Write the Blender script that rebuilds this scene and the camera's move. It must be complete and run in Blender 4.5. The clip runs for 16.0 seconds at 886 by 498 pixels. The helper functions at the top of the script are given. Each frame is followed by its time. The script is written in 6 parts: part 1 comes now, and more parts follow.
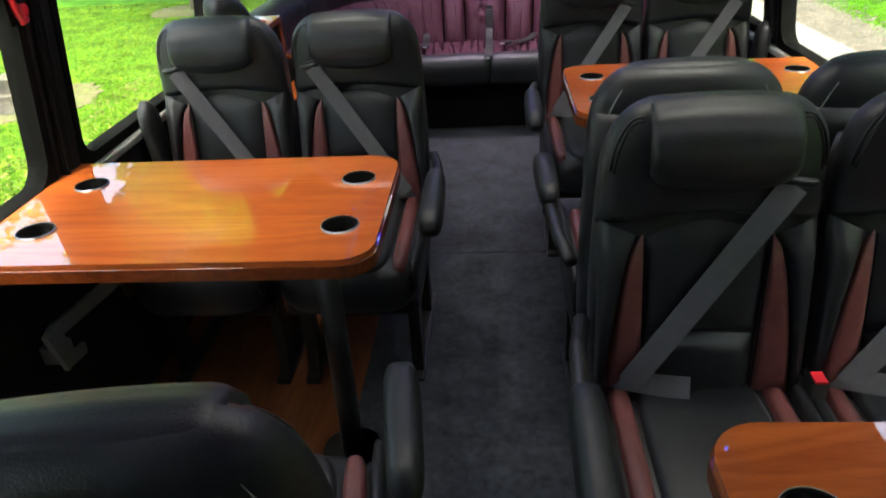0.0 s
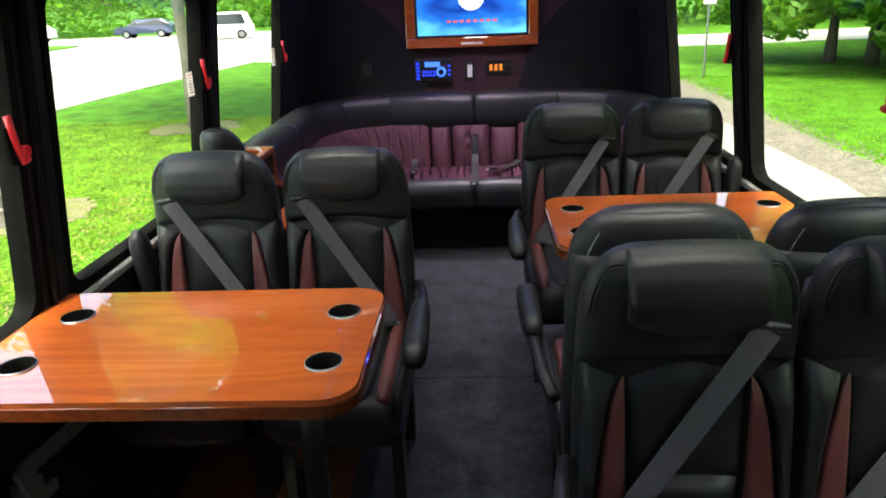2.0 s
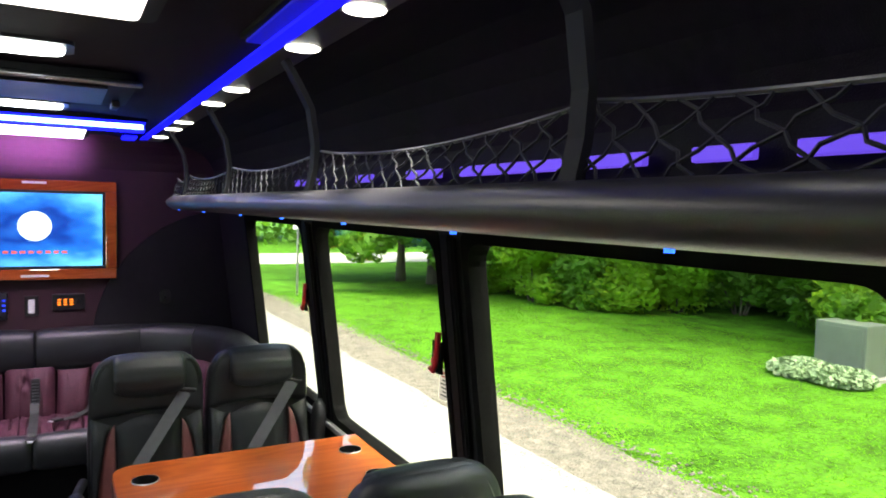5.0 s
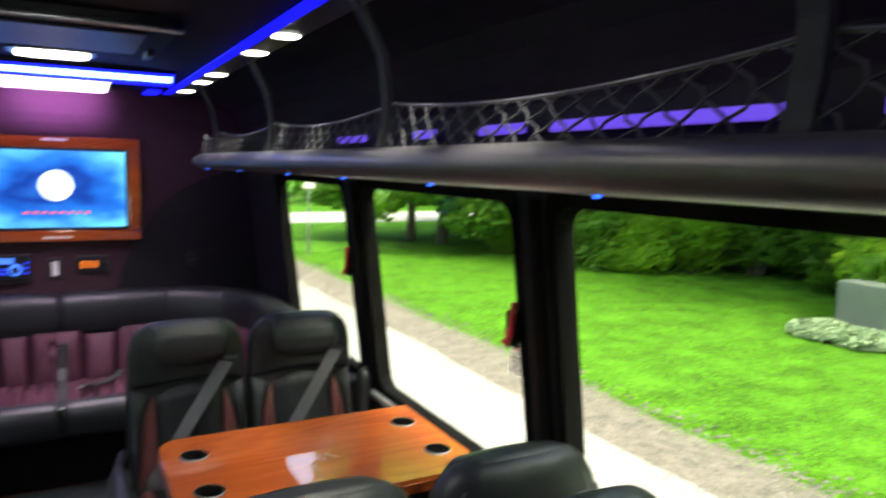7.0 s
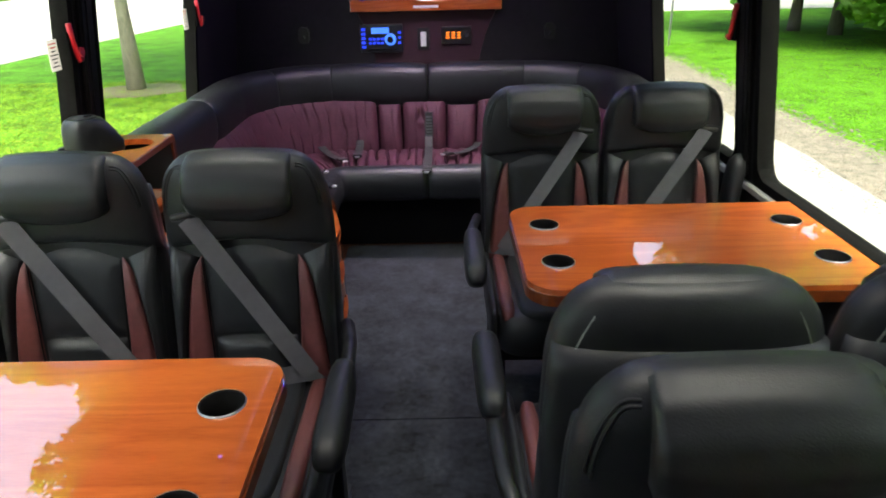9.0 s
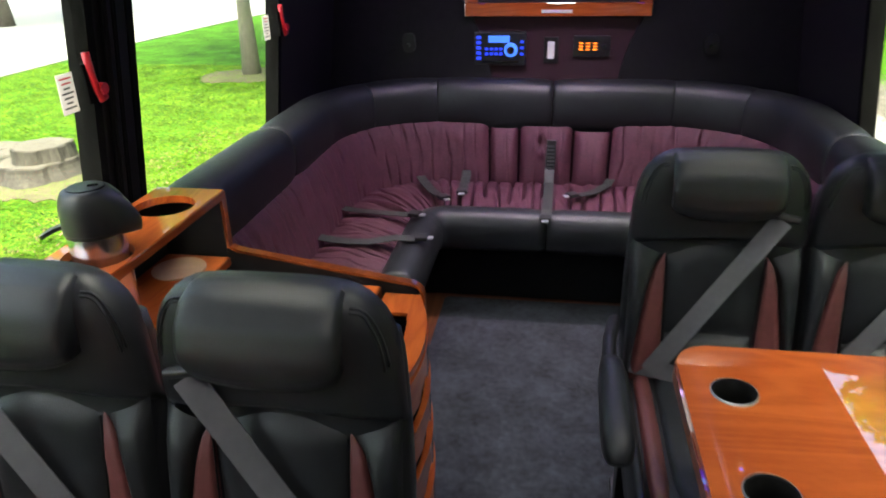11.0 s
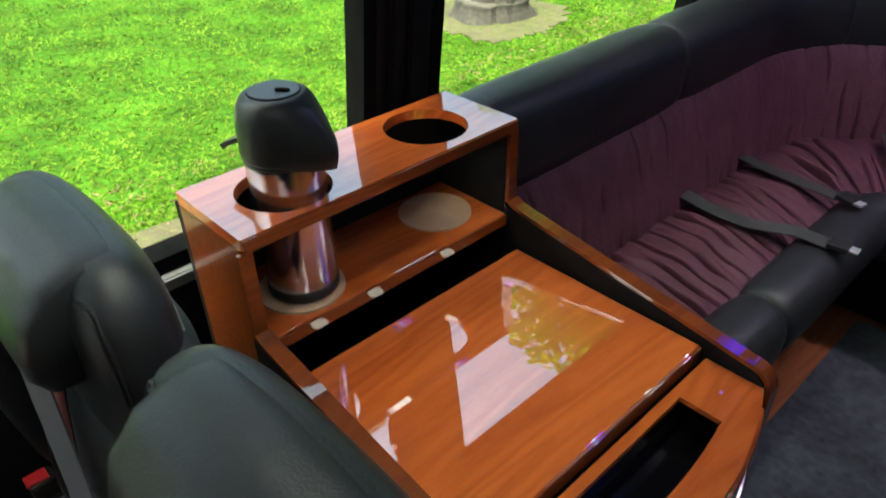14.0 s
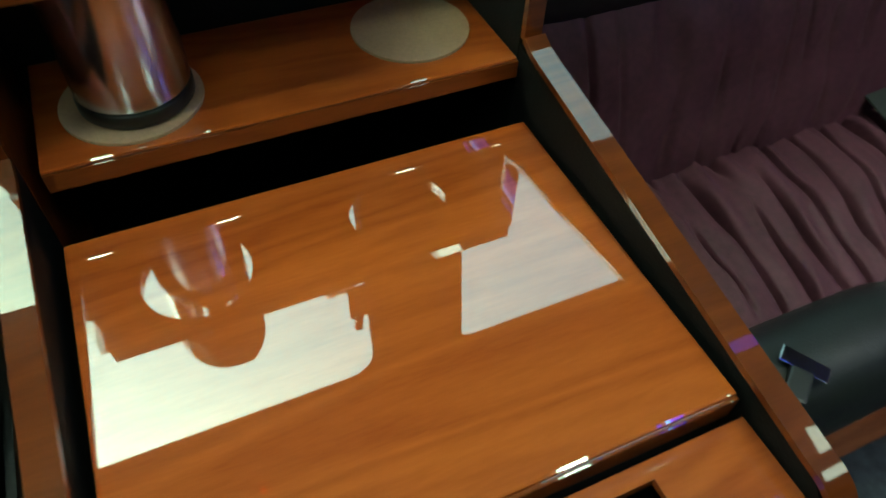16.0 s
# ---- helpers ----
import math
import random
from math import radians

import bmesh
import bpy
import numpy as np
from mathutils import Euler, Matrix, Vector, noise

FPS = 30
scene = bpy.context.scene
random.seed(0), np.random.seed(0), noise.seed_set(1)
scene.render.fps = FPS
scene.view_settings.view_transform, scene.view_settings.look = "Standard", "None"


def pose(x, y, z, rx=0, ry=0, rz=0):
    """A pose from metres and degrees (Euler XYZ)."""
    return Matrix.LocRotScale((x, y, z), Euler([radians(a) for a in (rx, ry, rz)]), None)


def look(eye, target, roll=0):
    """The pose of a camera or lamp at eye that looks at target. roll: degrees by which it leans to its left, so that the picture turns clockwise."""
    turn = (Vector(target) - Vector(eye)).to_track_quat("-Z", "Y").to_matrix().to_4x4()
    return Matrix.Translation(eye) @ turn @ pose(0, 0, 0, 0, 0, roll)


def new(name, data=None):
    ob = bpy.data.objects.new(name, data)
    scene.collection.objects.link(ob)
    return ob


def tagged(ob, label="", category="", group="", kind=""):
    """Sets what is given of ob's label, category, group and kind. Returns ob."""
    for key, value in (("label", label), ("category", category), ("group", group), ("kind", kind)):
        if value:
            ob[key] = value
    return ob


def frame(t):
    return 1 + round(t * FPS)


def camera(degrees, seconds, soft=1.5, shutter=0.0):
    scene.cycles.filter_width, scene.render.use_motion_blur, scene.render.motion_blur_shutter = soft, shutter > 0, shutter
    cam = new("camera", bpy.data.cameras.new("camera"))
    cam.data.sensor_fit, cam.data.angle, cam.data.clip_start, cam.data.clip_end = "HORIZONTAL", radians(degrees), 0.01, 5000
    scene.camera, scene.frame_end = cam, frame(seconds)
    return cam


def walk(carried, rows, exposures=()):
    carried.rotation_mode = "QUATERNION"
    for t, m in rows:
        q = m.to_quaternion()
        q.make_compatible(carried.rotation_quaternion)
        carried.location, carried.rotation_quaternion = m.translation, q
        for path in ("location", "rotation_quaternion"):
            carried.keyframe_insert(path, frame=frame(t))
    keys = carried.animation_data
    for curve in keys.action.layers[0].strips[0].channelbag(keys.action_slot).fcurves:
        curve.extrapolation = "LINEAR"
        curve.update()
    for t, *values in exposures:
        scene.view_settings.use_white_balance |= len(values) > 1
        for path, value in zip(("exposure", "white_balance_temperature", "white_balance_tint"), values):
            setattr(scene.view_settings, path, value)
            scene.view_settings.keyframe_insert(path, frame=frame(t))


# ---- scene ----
cam = camera(64.53, 16.0, soft=1.8, shutter=0.4)
PATH = [
    (0, (0.0205, 0.3070, 1.4567), (-0.1316, 2.0515, 0.4904), -3.51),
    (0.5, (0.0293, 0.2943, 1.4822), (-0.1050, 2.0933, 0.6188), -3.27),
    (1, (0.0329, 0.2859, 1.4987), (-0.0894, 2.1205, 0.7118), -3.05),
    (1.5, (0.0304, 0.2917, 1.5107), (-0.0834, 2.1476, 0.7740), -2.84),
    (2, (0.0331, 0.3087, 1.5204), (-0.0784, 2.1852, 0.8375), -2.51),
    (2.5, (0.0512, 0.3003, 1.5453), (-0.0325, 2.2087, 0.9526), -2.22),
    (3, (0.0675, 0.2822, 1.5884), (0.0996, 2.2261, 1.1194), -1.14),
    (3.5, (0.0623, 0.3066, 1.5996), (0.3075, 2.2651, 1.2770), 0.09),
    (4, (0.1138, 0.3253, 1.6345), (0.6196, 2.2489, 1.4248), 1.02),
    (4.5, (0.1212, 0.3723, 1.6462), (0.9263, 2.1988, 1.5201), 1.57),
    (4.7, (0.1302, 0.3761, 1.6535), (1.0256, 2.1610, 1.5440), 1.50),
    (6.8, (0.0501, 0.6190, 1.6384), (1.1181, 2.3030, 1.4847), 1.66),
    (7, (0.0480, 0.6229, 1.6491), (0.9895, 2.3725, 1.4200), 1.48),
    (7.5, (0.1011, 0.6851, 1.5961), (0.6869, 2.5544, 1.1930), 0.31),
    (8, (0.1148, 0.7014, 1.5586), (0.4076, 2.5966, 0.9909), -0.67),
    (8.5, (0.1132, 0.7836, 1.5088), (0.2007, 2.6516, 0.7997), -1.58),
    (8.7, (0.0937, 0.8141, 1.4979), (0.1398, 2.6681, 0.7491), -1.38),
    (10.8, (0.0325, 1.5253, 1.5317), (-0.2283, 3.3242, 0.6975), -1.40),
    (11, (0.0136, 1.5998, 1.5484), (-0.2838, 3.3997, 0.7287), -1.14),
    (11.5, (-0.0145, 1.7807, 1.5524), (-0.4116, 3.5617, 0.7336), -0.76),
    (12, (-0.0621, 1.9494, 1.5263), (-0.5609, 3.6701, 0.6372), -0.18),
    (12.5, (-0.1130, 2.0953, 1.5001), (-0.8746, 3.6739, 0.5368), -0.15),
    (13, (-0.1085, 2.2113, 1.5006), (-1.2060, 3.5492, 0.4980), -2.02),
    (13.5, (-0.1083, 2.3042, 1.4738), (-1.3330, 3.4937, 0.4321), -2.79),
    (14, (-0.0941, 2.3742, 1.4459), (-1.3109, 3.4959, 0.3230), -1.35),
    (14.5, (-0.0863, 2.4261, 1.4244), (-1.2251, 3.5038, 0.1829), 0.86),
    (15, (-0.1379, 2.5362, 1.3820), (-1.1967, 3.5316, 0.0079), 2.97),
    (15.5, (-0.2342, 2.7135, 1.3035), (-1.2857, 3.5309, -0.1885), 5.49),
    (16, (-0.2751, 2.8689, 1.2143), (-1.4303, 3.4433, -0.3139), 3.06),
]
walk(cam, [(t, look(eye, target, roll)) for t, eye, target, roll in PATH],
     exposures=[(0.0, 3.0, 6900, -4), (2.5, 2.95, 6900, -4), (4.4, 3.05, 6900, -4), (7.5, 2.85, 6900, -4), (8.5, 2.95, 6900, -4), (12.0, 3.05, 6900, -4), (12.6, 3.1, 6900, -4), (13.5, 2.4, 6700, -8), (14.5, 2.5, 6700, -16), (15.4, 2.6, 6700, -36), (16.0, 2.2, 6700, -50)])

# ---- world, sun, exposure ----
world = bpy.data.worlds.new("sky")
scene.world = world
world.use_nodes = True
wn, wl = world.node_tree.nodes, world.node_tree.links
sky = wn.new("ShaderNodeTexSky")
sky.sky_type = "NISHITA"
sky.sun_disc = False
sky.sun_elevation, sky.sun_rotation = radians(66), math.pi
sky.dust_density, sky.air_density = 7.0, 0.8
wl.new(sky.outputs[0], wn["Background"].inputs[0])
wn["Background"].inputs[1].default_value = 0.15
sun = new("sun", bpy.data.lights.new("sun", "SUN"))
sun.data.energy, sun.data.angle, sun.data.color = 0.5, radians(10.0), (1.0, 0.96, 0.9)
sun.matrix_world = look((0, -13.36, 30), (0, 0, 0))


def down_lamp(name, x, y, z, width, length, energy, color, spread=115):
    """The downward beam of a ceiling lamp that the place has."""
    lamp = new(name, bpy.data.lights.new(name, "AREA"))
    lamp.data.shape, lamp.data.size, lamp.data.size_y = "RECTANGLE", width, length
    lamp.data.energy, lamp.data.color, lamp.data.spread = energy, color, radians(spread)
    lamp.matrix_world = pose(x, y, z)


down_lamp("rear_ceiling_beam", 0.004, 4.375, 1.962, 0.42, 0.16, 1.10, (1.0, 0.80, 1.0), 90)
# The rear lamp also throws a violet beam back on the wall.
glowlamp = new("rear_wall_beam", bpy.data.lights.new("rear_wall_beam", "AREA"))
glowlamp.data.shape, glowlamp.data.size, glowlamp.data.size_y = "RECTANGLE", 0.44, 0.03
glowlamp.data.energy, glowlamp.data.color, glowlamp.data.spread = 0.62, (0.60, 0.27, 1.0), radians(42)
glowlamp.matrix_world = look((0.004, 4.575, 1.985), (0.004, 5.06, 1.955))
down_lamp("dome_beam", 0.02, 3.58, 2.004, 0.2, 0.08, 0.09, (0.95, 0.95, 1.0))
down_lamp("dome_beam", 0.02, 2.40, 2.004, 0.2, 0.08, 0.09, (0.95, 0.95, 1.0))
down_lamp("aisle_ceiling_beam", 0.02, 1.68, 2.006, 0.45, 0.5, 0.12, (1.0, 0.92, 0.95))
# The spots of the light rails shine straight down.
LEFT_SPOTS = (-0.47, -0.12, 0.53, 0.88, 1.54, 1.89, 2.56, 2.91, 3.455, 3.785)
RIGHT_SPOTS = (-0.49, -0.13, 0.54, 0.90, 1.57, 1.93, 2.60, 2.96, 3.63, 3.96, 4.44)
for x, spots in ((-0.578, LEFT_SPOTS), (0.600, RIGHT_SPOTS)):
    for y in spots[4:]:
        down_lamp("spot_beam", x, y, 1.9965, 0.06, 0.06, 0.13, (1.0, 0.94, 0.90), 60)

# ---- materials ----
def mat(name, color, rough=0.5, metal=0.0, coat=0.0, noise_scale=0.0, noise_amount=0.0, bump=0.0, bump_scale=200.0,
        stretch=(1, 1, 1), spec=0.5, per_object=0.0, sheen=0.0, coat_rough=0.03, crease=0.0):
    """A surface with two scales of variation in its colour and a fine relief."""
    m = bpy.data.materials.new(name)
    m.use_nodes = True
    n, l = m.node_tree.nodes, m.node_tree.links
    b = n["Principled BSDF"]
    b.inputs["Base Color"].default_value = (*color, 1)
    b.inputs["Roughness"].default_value = rough
    b.inputs["Metallic"].default_value = metal
    b.inputs["Coat Weight"].default_value = coat
    b.inputs["Coat Roughness"].default_value = coat_rough
    b.inputs["Specular IOR Level"].default_value = spec
    b.inputs["Sheen Weight"].default_value = sheen
    co = n.new("ShaderNodeTexCoord")
    mp = n.new("ShaderNodeMapping")
    mp.inputs["Scale"].default_value = stretch
    l.new(co.outputs["Object"], mp.inputs[0])
    if noise_amount:
        big, small = n.new("ShaderNodeTexNoise"), n.new("ShaderNodeTexNoise")
        big.inputs["Scale"].default_value, small.inputs["Scale"].default_value = noise_scale, noise_scale * 7
        big.inputs["Detail"].default_value = small.inputs["Detail"].default_value = 5
        l.new(mp.outputs[0], big.inputs[0]); l.new(mp.outputs[0], small.inputs[0])
        mix = n.new("ShaderNodeMath"); mix.operation = "MULTIPLY_ADD"
        mix.inputs[1].default_value = 0.5
        l.new(small.outputs[0], mix.inputs[0])
        half = n.new("ShaderNodeMath"); half.operation = "MULTIPLY"; half.inputs[1].default_value = 0.5
        l.new(big.outputs[0], half.inputs[0]); l.new(half.outputs[0], mix.inputs[2])
        fac = mix
        if per_object:
            info = n.new("ShaderNodeObjectInfo")
            add = n.new("ShaderNodeMath"); add.operation = "MULTIPLY_ADD"; add.inputs[1].default_value = per_object
            l.new(info.outputs["Random"], add.inputs[0]); l.new(mix.outputs[0], add.inputs[2]); fac = add
        ramp = n.new("ShaderNodeValToRGB")
        lo, hi = 1 - noise_amount, 1 + noise_amount
        ramp.color_ramp.elements[0].position, ramp.color_ramp.elements[1].position = 0.32, 0.68
        ramp.color_ramp.elements[0].color = (*[c * lo for c in color], 1)
        ramp.color_ramp.elements[1].color = (*[min(1, c * hi) for c in color], 1)
        l.new(fac.outputs[0], ramp.inputs[0]); l.new(ramp.outputs[0], b.inputs["Base Color"])
        rr = n.new("ShaderNodeMapRange")
        rr.inputs[3].default_value, rr.inputs[4].default_value = max(0.02, rough * 0.85), min(1, rough * 1.15)
        l.new(mix.outputs[0], rr.inputs[0]); l.new(rr.outputs[0], b.inputs["Roughness"])
    if bump:
        t, bp = n.new("ShaderNodeTexNoise"), n.new("ShaderNodeBump")
        t.inputs["Scale"].default_value, t.inputs["Detail"].default_value = bump_scale, 3
        bp.inputs["Strength"].default_value, bp.inputs["Distance"].default_value = bump, 0.002
        l.new(mp.outputs[0], t.inputs[0]); l.new(t.outputs[0], bp.inputs["Height"]); l.new(bp.outputs[0], b.inputs["Normal"])
        if crease:
            # Soft stretch wrinkles under the grain.
            big, soft = n.new("ShaderNodeTexNoise"), n.new("ShaderNodeBump")
            big.inputs["Scale"].default_value, big.inputs["Detail"].default_value, big.inputs["Distortion"].default_value = 13, 2, 0.8
            soft.inputs["Strength"].default_value, soft.inputs["Distance"].default_value = crease, 0.012
            l.new(mp.outputs[0], big.inputs[0]); l.new(big.outputs[0], soft.inputs["Height"]); l.new(soft.outputs[0], bp.inputs["Normal"])
    return m


def glow(name, color, strength):
    m = bpy.data.materials.new(name)
    m.use_nodes = True
    b = m.node_tree.nodes["Principled BSDF"]
    b.inputs["Base Color"].default_value = (*color, 1)
    b.inputs["Emission Color"].default_value = (*color, 1)
    b.inputs["Emission Strength"].default_value = strength * 0.37
    return m


def wood_mat(name, dark, light, axis, coat=1.0, rough=0.3):
    """Lacquered cherry: long grain along one axis, with plain and cathedral figure."""
    m = bpy.data.materials.new(name)
    m.use_nodes = True
    n, l = m.node_tree.nodes, m.node_tree.links
    b = n["Principled BSDF"]
    b.inputs["Roughness"].default_value, b.inputs["Coat Weight"].default_value, b.inputs["Coat Roughness"].default_value = rough, coat, 0.015
    b.inputs["Coat IOR"].default_value = 3.0
    b.inputs["Specular IOR Level"].default_value = 0.12
    co, mp = n.new("ShaderNodeTexCoord"), n.new("ShaderNodeMapping")
    mp.inputs["Scale"].default_value = tuple(0.12 if i == axis else 1.0 for i in range(3))
    l.new(co.outputs["Object"], mp.inputs[0])
    grain, figure, streak = n.new("ShaderNodeTexNoise"), n.new("ShaderNodeTexNoise"), n.new("ShaderNodeTexNoise")
    grain.inputs["Scale"].default_value, grain.inputs["Detail"].default_value = 320, 3
    figure.inputs["Scale"].default_value, figure.inputs["Detail"].default_value, figure.inputs["Distortion"].default_value = 5, 3, 1.2
    streak.inputs["Scale"].default_value, streak.inputs["Detail"].default_value, streak.inputs["Distortion"].default_value = 34, 5, 0.6
    for t in (grain, figure, streak):
        l.new(mp.outputs[0], t.inputs[0])
    a, c = n.new("ShaderNodeMath"), n.new("ShaderNodeMath")
    a.operation = c.operation = "MULTIPLY_ADD"
    a.inputs[1].default_value, c.inputs[1].default_value = 0.24, 0.22
    half = n.new("ShaderNodeMath"); half.operation = "MULTIPLY"; half.inputs[1].default_value = 0.52
    l.new(figure.outputs[0], half.inputs[0])
    l.new(grain.outputs[0], a.inputs[0]); l.new(half.outputs[0], a.inputs[2])
    l.new(streak.outputs[0], c.inputs[0]); l.new(a.outputs[0], c.inputs[2])
    # Thin contour lines follow the figure, as in cathedral grain.
    many, wave, lines = n.new("ShaderNodeMath"), n.new("ShaderNodeMath"), n.new("ShaderNodeMath")
    many.operation, wave.operation, lines.operation = "MULTIPLY", "SINE", "MULTIPLY_ADD"
    many.inputs[1].default_value, lines.inputs[1].default_value = 70.0, 0.075
    l.new(figure.outputs[0], many.inputs[0]); l.new(many.outputs[0], wave.inputs[0])
    l.new(wave.outputs[0], lines.inputs[0]); l.new(c.outputs[0], lines.inputs[2])
    c = lines
    ramp = n.new("ShaderNodeValToRGB")
    ramp.color_ramp.elements[0].position, ramp.color_ramp.elements[1].position = 0.27, 0.69
    ramp.color_ramp.elements[0].color, ramp.color_ramp.elements[1].color = (*dark, 1), (*light, 1)
    l.new(c.outputs[0], ramp.inputs[0]); l.new(ramp.outputs[0], b.inputs["Base Color"])
    return m


LEATHER = mat("black_leather", (0.015, 0.016, 0.0185), 0.40, crease=0.10, noise_scale=5, noise_amount=0.25, bump=0.35, bump_scale=420, spec=0.38)
MAROON = mat("maroon_leather", (0.12, 0.036, 0.036), 0.45, crease=0.10, noise_scale=6, noise_amount=0.25, bump=0.35, bump_scale=420)
SUEDE = mat("plum_suede", (0.074, 0.024, 0.039), 0.62, noise_scale=14, noise_amount=0.3, bump=0.3, bump_scale=500, spec=0.25, crease=0.12)
WEBBING = mat("grey_webbing", (0.088, 0.085, 0.096), 0.6, noise_scale=8, noise_amount=0.15, bump=0.6, bump_scale=900)
THREAD = mat("pale_thread", (0.26, 0.27, 0.26), 0.7, noise_scale=60, noise_amount=0.3)
DARKWEB = mat("charcoal_webbing", (0.020, 0.023, 0.021), 0.6, noise_scale=8, noise_amount=0.15, bump=0.6, bump_scale=900)
WOOD = wood_mat("cherry_lacquer", (0.35, 0.060, 0.014), (0.61, 0.146, 0.030), 0)
WOODY = wood_mat("cherry_lacquer_lengthwise", (0.35, 0.060, 0.014), (0.61, 0.146, 0.030), 1)
EDGE = wood_mat("cherry_edge", (0.095, 0.020, 0.006), (0.20, 0.045, 0.010), 1, coat=0.5)
VINYL = wood_mat("floor_vinyl", (0.10, 0.032, 0.015), (0.21, 0.072, 0.032), 1, coat=0.2, rough=0.45)
CARPET = mat("charcoal_carpet", (0.029, 0.032, 0.041), 0.95, noise_scale=6.5, noise_amount=0.75, bump=1.0, bump_scale=600, sheen=0.1, spec=0.15)
RIB = mat("rib_cloth", (0.006, 0.006, 0.009), 0.8, noise_scale=6, noise_amount=0.2)
PLASTIC = mat("black_plastic", (0.012, 0.012, 0.013), 0.4, noise_scale=6, noise_amount=0.2, bump=0.1, bump_scale=300)
TRIM = mat("black_trim", (0.009, 0.009, 0.010), 0.6, spec=0.12, noise_scale=4, noise_amount=0.25, bump=0.2, bump_scale=250)
GLOSSBLACK = mat("gloss_black_plastic", (0.002, 0.002, 0.003), 0.15, spec=0.2, noise_scale=10, noise_amount=0.2)
RUBBER = mat("rubber", (0.006, 0.006, 0.006), 0.9, spec=0.03, noise_scale=10, noise_amount=0.2)
HEADLINER = mat("headliner", (0.017, 0.012, 0.020), 0.95, noise_scale=5, noise_amount=0.3, bump=0.5, bump_scale=350, spec=0.15)
PLUMWALL = mat("plum_wall_cloth", (0.034, 0.010, 0.017), 0.85, noise_scale=6, noise_amount=0.25, bump=0.5, bump_scale=450)
BLACKWALL = mat("black_wall_vinyl", (0.012, 0.011, 0.013), 0.6, spec=0.2, noise_scale=5, noise_amount=0.3, bump=0.4, bump_scale=350)
LIP = mat("rack_lip_vinyl", (0.065, 0.062, 0.070), 0.36, noise_scale=5, noise_amount=0.15, bump=0.15, bump_scale=400)
STEEL = mat("brushed_steel", (0.46, 0.48, 0.52), 0.20, metal=1.0, noise_scale=6, noise_amount=0.12, stretch=(1, 1, 14))
CHROME = mat("chrome", (0.75, 0.75, 0.77), 0.12, metal=1.0, noise_scale=20, noise_amount=0.08)
ALU = mat("anodised_rail", (0.35, 0.35, 0.36), 0.35, metal=1.0, noise_scale=12, noise_amount=0.15)
SATIN = mat("satin_aluminium", (0.50, 0.51, 0.52), 0.5, metal=0.7, noise_scale=9, noise_amount=0.12)
RED = mat("red_plastic", (0.55, 0.015, 0.03), 0.35, noise_scale=15, noise_amount=0.15)
WHITE = mat("white_plastic", (0.75, 0.75, 0.73), 0.4, noise_scale=12, noise_amount=0.06)
PAPER = mat("sticker_paper", (0.78, 0.76, 0.74), 0.6, noise_scale=15, noise_amount=0.06)
# Thin paper lets daylight through.
pn, pl = PAPER.node_tree.nodes, PAPER.node_tree.links
thin, blend = pn.new("ShaderNodeBsdfTranslucent"), pn.new("ShaderNodeMixShader")
thin.inputs[0].default_value = (0.85, 0.78, 0.76, 1)
blend.inputs[0].default_value = 0.6
pl.new(pn["Principled BSDF"].outputs[0], blend.inputs[1]); pl.new(thin.outputs[0], blend.inputs[2])
pl.new(blend.outputs[0], pn["Material Output"].inputs[0])
TAN = mat("cork_disc", (0.50, 0.33, 0.22), 0.8, noise_scale=30, noise_amount=0.12, bump=0.3, bump_scale=400)
GRASS = mat("lawn", (0.042, 0.115, 0.007), 0.9, spec=0.1, noise_scale=2.0, noise_amount=0.75, bump=1.0, bump_scale=14)
BLADES = mat("grass_blades", (0.066, 0.165, 0.010), 0.8, spec=0.1, noise_scale=2.2, noise_amount=0.9)
DIRT = mat("bare_earth", (0.10, 0.088, 0.042), 0.95, noise_scale=1.5, noise_amount=0.35, bump=0.8, bump_scale=30)
# Lit copy of the grass blades: the left lawn's brighter light is in the colour.
BLADESLIT = mat("sunlit_grass_blades", (0.125, 0.200, 0.018), 0.8, spec=0.1, noise_scale=2.2, noise_amount=0.8)
LITTER = mat("dry_leaves", (0.22, 0.16, 0.08), 0.8, noise_scale=2.0, noise_amount=0.5, spec=0.2)
CONCRETE = mat("pale_concrete", (0.190, 0.187, 0.168), 0.9, noise_scale=0.8, noise_amount=0.24, bump=0.5, bump_scale=40)
GRAVEL = mat("gravel", (0.084, 0.075, 0.058), 0.95, noise_scale=2.0, noise_amount=0.4, bump=1.0, bump_scale=50)
PEBBLE = mat("gravel_stone", (0.100, 0.090, 0.073), 0.9, noise_scale=9, noise_amount=0.6)
ROAD = mat("worn_road", (0.25, 0.245, 0.228), 0.9, noise_scale=0.5, noise_amount=0.14, bump=0.4, bump_scale=30)
BARK = mat("bark", (0.090, 0.080, 0.062), 0.95, noise_scale=4, noise_amount=0.45, bump=1.0, bump_scale=18, stretch=(1, 1, 0.3))
PALEBARK = mat("pale_bark", (0.20, 0.185, 0.135), 0.95, noise_scale=4, noise_amount=0.35, bump=1.0, bump_scale=18, stretch=(1, 1, 0.3))
STUMPBARK = mat("weathered_stump_bark", (0.052, 0.046, 0.036), 0.95, noise_scale=5, noise_amount=0.6, bump=1.0, bump_scale=22, stretch=(1, 1, 0.3))
CUTWOOD = mat("weathered_stump_top", (0.098, 0.088, 0.068), 0.9, noise_scale=5, noise_amount=0.3, bump=0.6, bump_scale=40)
LEAF = mat("leaves", (0.042, 0.098, 0.010), 0.6, spec=0.25, noise_scale=0.9, noise_amount=0.6, per_object=0.2)
LEAFLIGHT = mat("light_leaves", (0.070, 0.140, 0.012), 0.6, spec=0.25, noise_scale=0.9, noise_amount=0.5, per_object=0.2)
